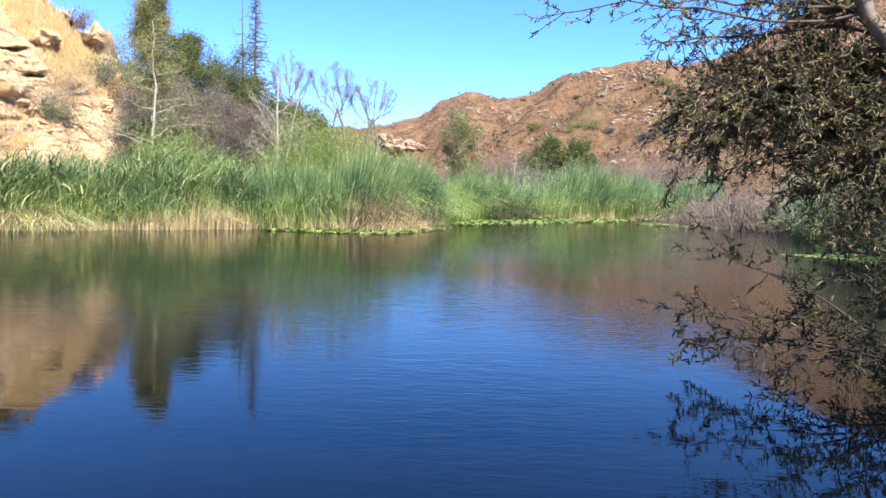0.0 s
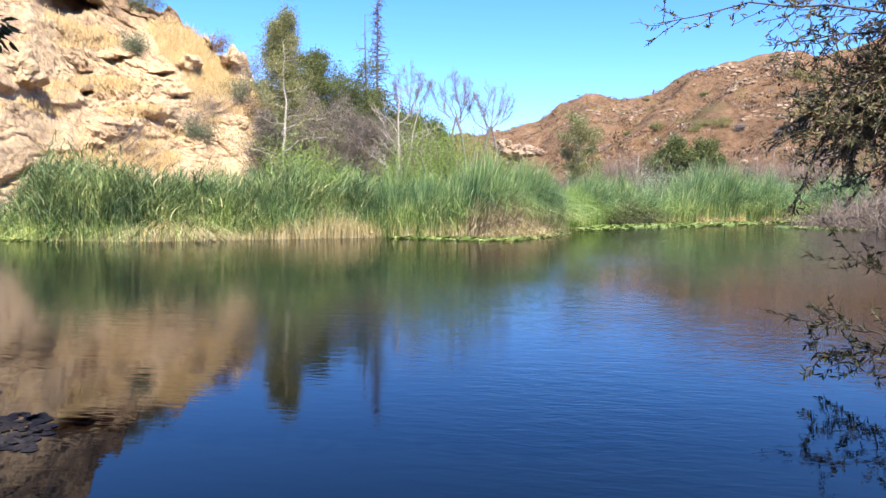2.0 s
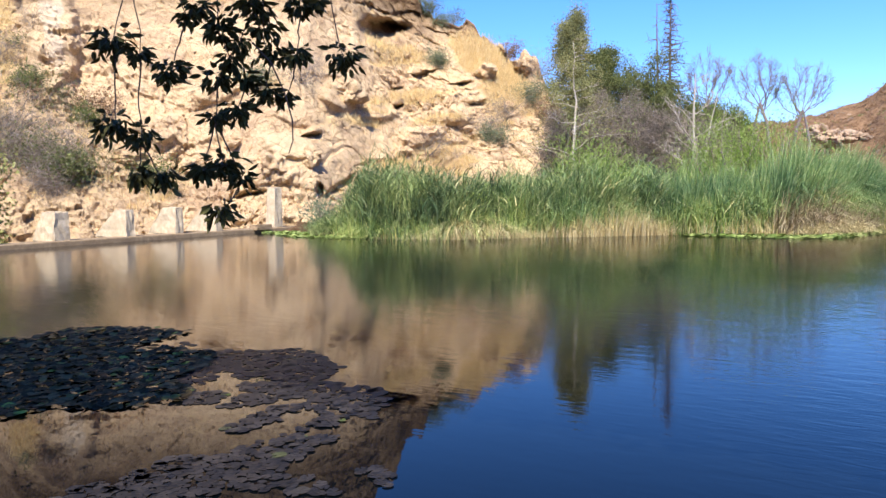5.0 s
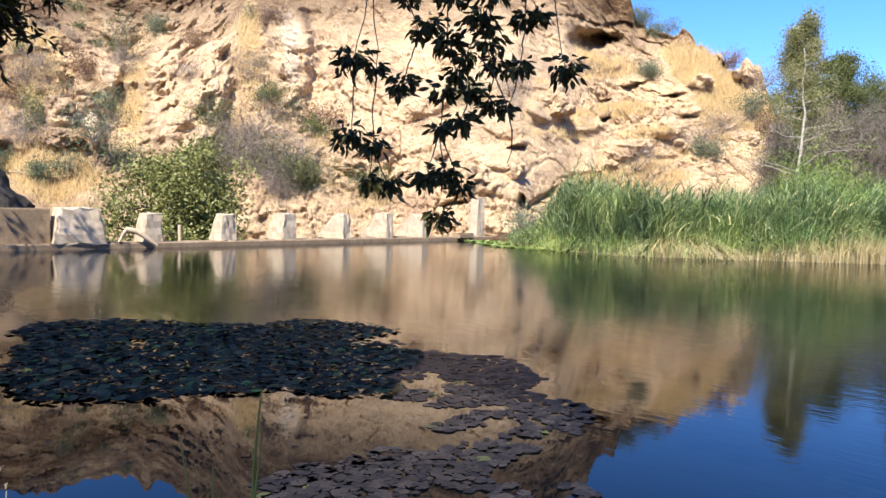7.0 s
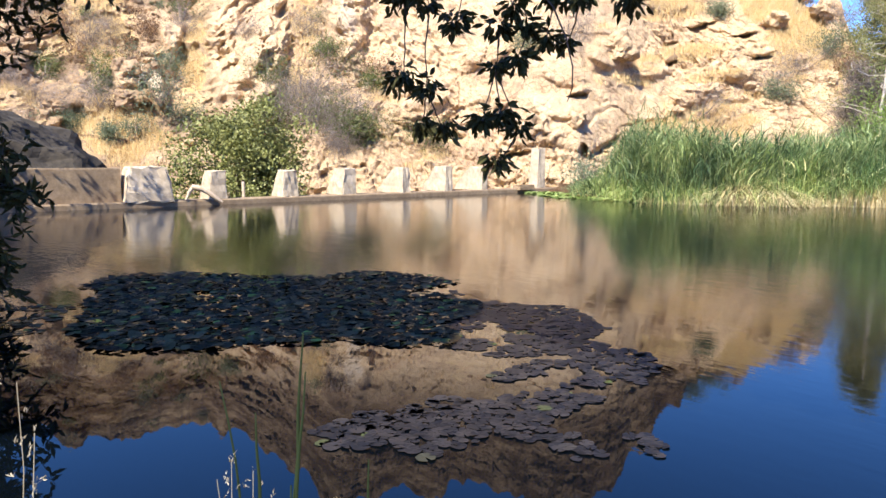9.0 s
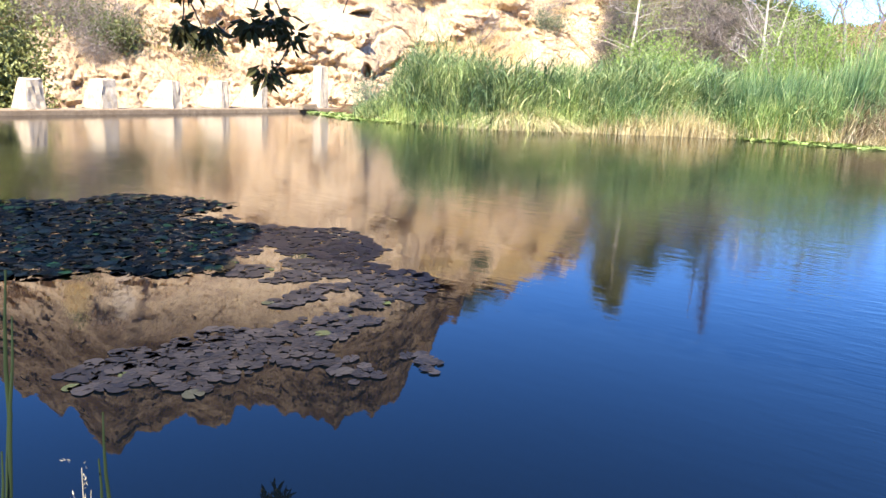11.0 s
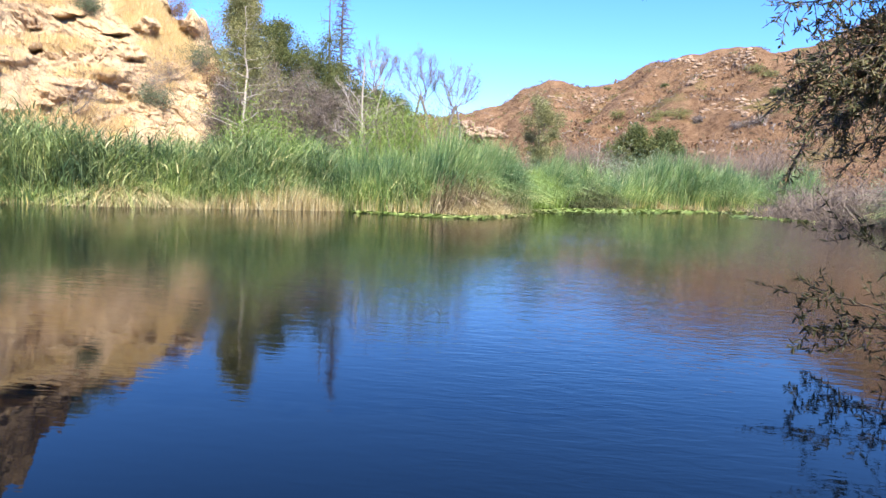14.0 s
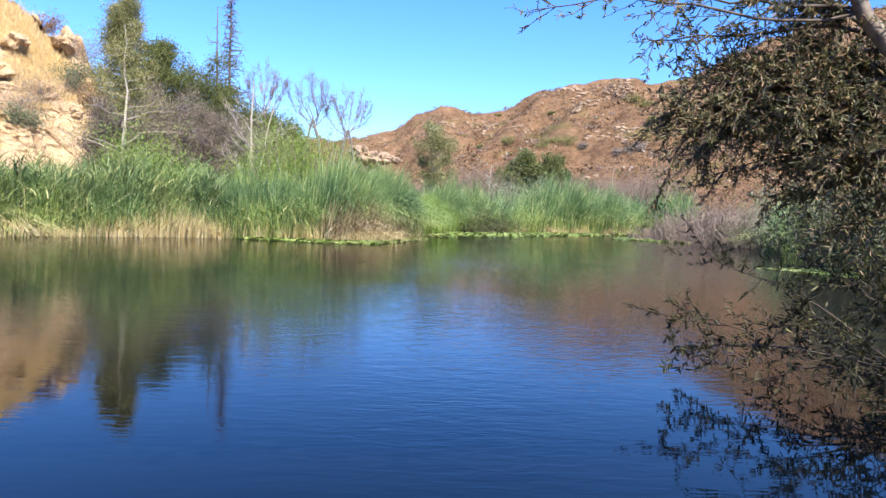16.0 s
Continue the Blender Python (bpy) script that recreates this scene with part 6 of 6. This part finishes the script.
WT = (4.6, 5.2, 0.0)
near_tree("willow_tree", "leaning willow with narrow brown green leaves", ([(4.6, 5.2, -0.4), (4.55, 5.2, 0.8), (4.3, 5.2, 1.6), (3.7, 5.22, 2.45), (3.34, 5.22, 2.81), (2.95, 5.2, 3.6), (2.8, 5.2, 4.6)], [0.17, 0.15, 0.11, 0.075, 0.058, 0.048, 0.04]), [
    ((4.1, 5.2, 2.0), (2.25, 5.6, 1.95), 0.022, 105, 0.38, 17, 0.35),
    ((3.9, 5.2, 2.4), (2.08, 5.8, 2.10), 0.022, 95, 0.36, 17, 0.35),
    ((3.7, 5.3, 2.6), (2.12, 5.7, 2.25), 0.022, 90, 0.38, 17, 0.3),
    ((3.34, 5.22, 2.85), (1.0, 5.7, 2.84), 0.014, 26, 0.35, 10, 0.0),
    ((3.34, 5.22, 2.85), (1.95, 5.9, 2.98), 0.016, 44, 0.34, 12, 0.2),
    ((3.5, 5.3, 2.7), (2.0, 5.9, 2.72), 0.016, 46, 0.32, 12, 0.15),
    ((3.9, 5.2, 2.3), (2.7, 6.5, 1.9), 0.022, 90, 0.38, 17, 0.3),
    ((4.2, 5.2, 1.8), (3.1, 5.2, 1.75), 0.02, 75, 0.4, 16, 0.2),
    ((4.0, 5.3, 2.2), (3.0, 7.0, 2.1), 0.022, 90, 0.5, 16, 0.35),
    ((4.1, 5.3, 2.1), (3.8, 7.4, 2.4), 0.022, 90, 0.5, 16, 0.3),
    ((3.34, 5.25, 2.85), (2.6, 5.6, 3.3), 0.020, 54, 0.36, 11, 0.35),
    ((4.0, 5.3, 2.3), (3.1, 5.7, 2.75), 0.022, 90, 0.38, 17, 0.3),
    ((4.1, 5.3, 2.0), (2.9, 5.3, 2.25), 0.022, 105, 0.38, 17, 0.3),
    ((4.2, 5.3, 1.8), (3.3, 6.2, 2.3), 0.022, 105, 0.42, 12, 0.3),
    ((4.3, 5.3, 1.6), (3.3, 5.4, 1.85), 0.022, 90, 0.38, 17, 0.25),
    ((3.5, 5.3, 2.7), (2.9, 5.9, 3.2), 0.022, 75, 0.36, 11, 0.3),
    ((4.3, 5.3, 1.5), (3.6, 6.6, 1.9), 0.022, 105, 0.42, 17, 0.2),
    ((4.1, 5.3, 2.3), (2.41, 5.83, 2.50), 0.020, 120, 0.36, 17, 0.25),
    ((4.1, 5.3, 2.3), (2.63, 5.73, 2.32), 0.020, 120, 0.36, 17, 0.25),
    ((4.1, 5.3, 2.3), (2.75, 5.67, 2.50), 0.020, 120, 0.36, 17, 0.25),
    ((4.1, 5.3, 2.3), (2.50, 5.80, 2.12), 0.020, 120, 0.36, 17, 0.25),
    ((4.2, 5.25, 1.7), (3.0, 5.7, 1.50), 0.018, 70, 0.36, 17, 0.25),
    ((4.3, 5.25, 1.5), (3.35, 5.4, 1.30), 0.018, 70, 0.36, 17, 0.2),
    ((4.1, 5.3, 1.9), (2.75, 6.2, 1.70), 0.018, 60, 0.36, 17, 0.25),
    ((3.34, 5.22, 2.8), (3.1, 5.5, 2.95), 0.016, 35, 0.34, 14, 0.2),
    ((3.7, 5.22, 2.45), (3.55, 5.1, 2.75), 0.016, 35, 0.34, 14, 0.2),
    ((2.25, 5.6, 1.98), (2.12, 5.85, 1.40), 0.008, 12, 0.18, 12, 0.5),
], M_BARK, M_WILLOW, (0.060, 0.0150), 701, WT, stem=M_GREYBARK)
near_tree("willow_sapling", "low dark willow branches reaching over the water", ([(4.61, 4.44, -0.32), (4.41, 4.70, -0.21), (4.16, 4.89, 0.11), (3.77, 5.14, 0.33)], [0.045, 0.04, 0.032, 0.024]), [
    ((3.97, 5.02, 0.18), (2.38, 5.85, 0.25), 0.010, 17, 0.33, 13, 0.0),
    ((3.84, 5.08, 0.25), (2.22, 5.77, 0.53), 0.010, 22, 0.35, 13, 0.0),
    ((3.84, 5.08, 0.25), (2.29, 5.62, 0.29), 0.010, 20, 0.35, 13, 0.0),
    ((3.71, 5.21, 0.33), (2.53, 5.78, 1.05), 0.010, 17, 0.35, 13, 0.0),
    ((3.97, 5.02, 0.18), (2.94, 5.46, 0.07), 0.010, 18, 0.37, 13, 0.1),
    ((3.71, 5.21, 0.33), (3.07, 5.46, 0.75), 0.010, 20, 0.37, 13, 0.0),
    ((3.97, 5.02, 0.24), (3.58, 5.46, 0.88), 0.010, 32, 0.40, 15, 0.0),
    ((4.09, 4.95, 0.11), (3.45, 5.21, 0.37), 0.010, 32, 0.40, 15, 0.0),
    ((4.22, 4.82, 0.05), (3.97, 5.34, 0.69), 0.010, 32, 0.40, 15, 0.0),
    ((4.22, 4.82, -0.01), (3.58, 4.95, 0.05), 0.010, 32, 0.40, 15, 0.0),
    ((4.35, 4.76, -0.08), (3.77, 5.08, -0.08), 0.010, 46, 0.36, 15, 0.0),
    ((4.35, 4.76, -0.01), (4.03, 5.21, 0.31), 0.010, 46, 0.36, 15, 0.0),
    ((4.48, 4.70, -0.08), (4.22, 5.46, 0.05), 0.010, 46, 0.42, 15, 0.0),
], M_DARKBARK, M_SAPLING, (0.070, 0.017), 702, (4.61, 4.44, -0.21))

# the tree over the path: its hanging leaf clusters stand before the cliff
CLUSTERS = [(-3.85, 2.51, 2.37, 0.16), (-3.76, 2.63, 2.33, 0.10), (-3.66, 2.76, 2.22, 0.13), (-3.54, 2.90, 2.62, 0.12), (-3.46, 2.98, 2.50, 0.15), (-3.58, 2.85, 2.58, 0.08), (-3.31, 3.13, 2.65, 0.17), (-3.38, 3.05, 2.42, 0.09), (-3.26, 3.17, 2.50, 0.14), (-3.24, 3.20, 2.37, 0.11), (-3.41, 3.03, 2.31, 0.10),
            (-3.47, 2.96, 2.20, 0.12), (-3.35, 3.09, 2.19, 0.11), (-3.27, 3.17, 2.12, 0.11), (-3.40, 3.04, 2.00, 0.13), (-3.49, 2.95, 1.96, 0.09), (-3.12, 3.30, 2.35, 0.11), (-2.88, 3.49, 2.33, 0.16), (-3.86, 2.50, 1.88, 0.16), (-3.77, 2.62, 1.83, 0.12), (-3.78, 2.60, 1.60, 0.10), (-3.70, 2.71, 1.58, 0.12),
            (-3.54, 2.88, 1.62, 0.11), (-3.46, 2.98, 1.65, 0.16), (-3.38, 3.06, 1.58, 0.10), (-3.48, 2.96, 1.37, 0.13), (-3.10, 3.32, 2.67, 0.13), (-3.02, 3.38, 2.70, 0.08), (-3.17, 3.26, 2.10, 0.07), (-3.46, 2.98, 2.82, 0.14), (-3.27, 3.17, 2.84, 0.16), (-3.64, 2.78, 2.79, 0.13), (-3.10, 3.31, 2.88, 0.14)]


def hanging_tree():
    rng = rng_of(710)
    base = (-3.6, -2.6, 0.2)
    b = np.array(base)
    root = thing("ash_tree", "tree with dark leaf clusters hanging over the water", "tree", base)
    part("trunk", tube(np.array([(-3.6, -2.6, -0.3), (-3.55, -2.5, 1.2), (-3.5, -2.3, 2.6), (-3.4, -2.0, 4.2), (-3.2, -1.6, 6.0)]) - b, [0.24, 0.2, 0.18, 0.15, 0.09], 12), M_BARK, root, smooth=True)
    arm = limb(rng, (-3.5, -2.2, 3.0), (-3.15, 2.9, 3.55), 0.05, 0.03, 10)
    part("bough", tube(arm - b, np.linspace(0.10, 0.025, 10), 8), M_BARK, root, smooth=True)
    for x, y, z, r in CLUSTERS:
        above = [q for q in CLUSTERS if q[2] > z + 0.15 and math.dist(q[:2], (x, y)) < 0.16 and q[2] < z + 0.6]
        top = np.array(min(above, key=lambda q: math.dist(q[:3], (x, y, z)))[:3]) if above else np.array([x + rng.normal() * 0.12, y + rng.normal() * 0.12, 3.4])
        line = limb(rng, top, (x, y, z), 0, 0.05, 8)
        twig = part("twig", tube(line - b, np.linspace(0.006, 0.003, 8), 5), M_BARK, root)
        # rosettes of long drooping leaves on short side shoots
        n = int(14 + 62 * (r / 0.15) ** 2)
        d = unit(rng.normal(size=(n, 3)) * np.array([1, 1, 0.9]))
        core = np.array([x, y, z + 0.25 * r]) + d * r * rng.uniform(0.05, 0.78, (n, 1)) * np.array([1, 1, 0.85])
        w = unit(d * np.array([1, 1, 0.7]) + rng.normal(size=(n, 3)) * 0.35 + np.array([0, 0, -0.75]))
        tagged(part("leaf_spray", ovate_cloud(core - b, w, rng.uniform(0.055, 0.095, n), rng.uniform(0.026, 0.038, n), rng, 0.2), M_ASH, twig), kind="stuff")
    curl = np.array([(-3.25, 3.05, 2.43), (-3.17, 3.12, 2.31), (-3.11, 3.17, 2.13), (-3.08, 3.20, 1.96), (-3.08, 3.20, 1.83), (-3.10, 3.18, 1.75)])
    part("twig", tube(curl - b, [0.006, 0.006, 0.005, 0.005, 0.004, 0.003], 5), M_BARK, root)
    # the crown over and behind the path, which shades the near water
    n = 34000
    c = rng.normal(size=(n, 3)) * np.array([4.2, 2.0, 1.1]) + np.array([-3.2, -2.4, 6.6])
    fall = (c[:, 2:] - 0.4) / math.tan(SUN_EL) * np.array([[math.sin(SUN_AZ), math.cos(SUN_AZ)]])
    lit = np.hypot(*(c[:, :2] - fall - np.array([-2.0, 0.45])).T)
    drop = c[:, :2] - c[:, 2:] / math.tan(SUN_EL) * np.array([[math.sin(SUN_AZ), math.cos(SUN_AZ)]])
    clear = (drop[:, 0] > -4.5 + 0.5 * vnoise(drop[:, [1, 1, 0]] * 1.5, 713)) & (drop[:, 1] < 4.0)
    c = c[~clear & (vnoise(c * 0.8, 712) > -0.45) & (c[:, 1] < 0.7) & (c[:, 2] > 4.3) & (lit > 0.85)]
    part("crown", leaf_cloud(c - b, unit(rng.normal(size=c.shape)), 0.26, 0.13, rng), M_ASH, root)


hanging_tree()
near_tree("bank_tree", "dark overhanging tree at the pond edge", ([(-10.56, -1.86, -0.30), (-10.47, -1.66, 1.50), (-10.18, -1.25, 3.00), (-9.78, -0.74, 5.00)], [0.22, 0.19, 0.16, 0.1]), [
    ((-10.37, -1.45, 2.40), (-9.42, 0.87, 2.30), 0.05, 70, 0.8, 18, 0.3),
    ((-10.27, -1.36, 2.80), (-9.23, 1.08, 3.10), 0.05, 70, 0.8, 18, 0.3),
    ((-10.27, -1.36, 3.00), (-8.62, 0.79, 3.90), 0.05, 70, 0.8, 18, 0.3),
    ((-10.47, -1.66, 1.60), (-9.61, 0.57, 1.40), 0.05, 60, 0.7, 18, 0.3),
    ((-10.47, -1.66, 1.00), (-10.01, 0.25, 0.60), 0.05, 60, 0.7, 18, 0.3),
    ((-9.98, -1.05, 4.00), (-9.01, 0.58, 5.00), 0.05, 90, 0.9, 18, 0.2),
    ((-9.98, -1.05, 4.40), (-10.63, 0.94, 5.60), 0.05, 90, 0.9, 18, 0.2),
    ((-10.18, -1.25, 3.20), (-12.02, 0.71, 4.20), 0.05, 90, 0.9, 18, 0.2),
    ((-10.37, -1.45, 2.00), (-8.91, 0.28, 1.90), 0.05, 90, 0.7, 18, 0.3),
    ((-10.37, -1.45, 2.60), (-8.52, 0.69, 2.90), 0.05, 90, 0.7, 18, 0.3),
    ((-10.37, -1.45, 1.20), (-9.31, 0.37, 1.00), 0.05, 90, 0.7, 18, 0.3),
    ((-10.18, -1.25, 3.00), (-8.02, 0.70, 3.40), 0.05, 90, 0.7, 18, 0.35),
    ((-10.37, -1.45, 2.20), (-8.62, 0.69, 2.20), 0.05, 110, 0.6, 20, 0.3),
    ((-10.37, -1.45, 1.60), (-8.81, 0.58, 1.40), 0.05, 110, 0.6, 20, 0.3),
    ((-10.37, -1.45, 0.80), (-8.92, 0.49, 0.60), 0.05, 110, 0.6, 20, 0.2),
    ((-10.18, -1.25, 3.20), (-7.93, 1.11, 3.30), 0.05, 110, 0.6, 20, 0.35),
    ((-10.18, -1.25, 1.20), (-8.05, 0.75, 0.55), 0.05, 90, 0.6, 20, 0.3),
    ((-10.18, -1.25, 1.60), (-7.75, 0.95, 1.15), 0.05, 90, 0.6, 20, 0.3),
    ((-9.55, 1.00, 3.40), (-8.23, 1.66, 3.90), 0.045, 80, 0.6, 18, 0.45),
    ((-9.55, 1.00, 3.70), (-8.07, 1.92, 4.35), 0.045, 80, 0.6, 18, 0.45),
    ((-9.55, 1.00, 4.00), (-8.46, 1.55, 3.30), 0.045, 80, 0.6, 18, 0.45),
    ((-9.55, 1.00, 4.30), (-8.51, 1.27, 4.40), 0.045, 80, 0.6, 18, 0.45),
], M_BARK, M_ASH, (0.13, 0.045), 720, (-10.56, -1.86, 0.00))


leader_tree("shade_tree", "dark leafy tree beside the wall", (-21.6, -2.4, 0.1), 8.0, [3.0, 3.8, 3.8, 3.0, 1.6], 730, M_OAK, radius=0.2, boughs=70, per=16, clump=0.3, leaf_size=(0.17, 0.09), start=0.15, forks=3)

# stands out of view, added only to cast shade on the mound
leader_tree("shade_tree", "dark leafy tree added out of view to shade the rock mound", (-29.6, -1.6, -2.9), 12.5, [2.6, 3.6, 3.8, 3.4, 2.2], 731, M_OAK, radius=0.22, boughs=70, per=18, clump=0.32, leaf_size=(0.17, 0.09), start=0.2, forks=3)


# ---- grasses at the near edge ----
def seed_grass(base, tips, seed):
    """Thin stems to the given tips, each with a loose pale panicle, and a tuft of blades."""
    rng = rng_of(seed)
    root = thing("seed_grass", "pale seed heads of wild grass at the bank", "grass", base)
    for e in tips:
        line = limb(rng, (rng.normal() * 0.02, rng.normal() * 0.02, -0.1), e, 0.0, 0.04, 9)
        stem = part("stem", tube(line, np.linspace(0.0018, 0.0009, 9), 5), M_DRYSEED, root)
        at, way = [], []
        for q in range(11):
            p = line[8] - (line[8] - line[5]) * rng.uniform(0, 0.9)
            d = unit(rng.normal(size=3) * 0.7 + np.array([0, 0, 0.8]))
            reach = rng.uniform(0.012, 0.05)
            for m in range(4):
                at.append(p + d * reach * (0.6 + 0.4 * m / 3) + rng.normal(size=3) * 0.002)
                way.append(d + rng.normal(size=3) * 0.3)
        part("seed_head", ovate_cloud(np.array(at), np.array(way), 0.010, 0.0035, rng), M_DRYSEED, stem)
    g = blade_cloud(rng.normal(size=(7, 3)) * np.array([0.04, 0.04, 0]), unit(rng.normal(size=(7, 3)) * np.array([1, 1, 0])), rng.uniform(0.3, 0.5, 7), np.full(7, 0.012), rng.uniform(0.3, 0.8, 7), rng, 7)
    part("tuft", g, M_SHOOT, root)


seed_grass((-1.62, 0.40, -0.05), [(0.0, 0.0, 0.80), (0.02, 0.04, 0.77), (-0.01, -0.03, 0.76), (0.03, 0.07, 0.69), (0.0, -0.05, 0.72), (0.02, 0.02, 0.70), (0.01, -0.02, 0.66)], 801)
seed_grass((-1.48, -0.01, 0.02), [(0.0, 0.0, 1.02), (0.00, 0.02, 0.93)], 802)
seed_grass((-1.51, 0.63, -0.05), [(0.0, 0.0, 0.66), (0.01, 0.01, 0.61)], 803)


def reed_shoot(base, leaves, label):
    rng = rng_of(811)
    root = thing("reed_shoot", label, "reed", base)
    for e, w in leaves:
        line = limb(rng, (0, 0, -0.1), e, 0.02, 0.012, 12)
        t = np.linspace(0, 1, 12)
        side = unit(np.cross(line[-1] - line[0], np.array([-0.9, 0.4, 0.0])))
        ww = (w * np.clip(0.18 + 3.0 * np.clip(t - 0.42, 0, 1), 0, 1) * (1 - t ** 3) + 0.003)[:, None] / 2
        fold = np.array([-0.9, 0.4, 0.0]) * ww * 0.6
        v = np.concatenate([line - side * ww + fold, line, line + side * ww + fold])
        f = [(k, k + 1, 13 + k, 12 + k) for k in range(11)] + [(12 + k, 13 + k, 25 + k, 24 + k) for k in range(11)]
        part("leaf_blade", (v, f), M_SHOOT, root, smooth=True)


reed_shoot((-1.60, 0.47, 0.0), [((0.04, 0.08, 1.02), 0.010), ((0.035, 0.085, 0.93), 0.008), ((0.0, -0.02, 0.85), 0.010), ((-0.02, -0.09, 0.93), 0.004), ((0.02, 0.05, 0.67), 0.009)], "single dark green reed shoot at the bank")
reed_shoot((-1.50, 0.66, 0.0), [((0.01, 0.01, 0.72), 0.008), ((0.0, 0.0, 0.62), 0.008)], "short green reed shoot at the bank")
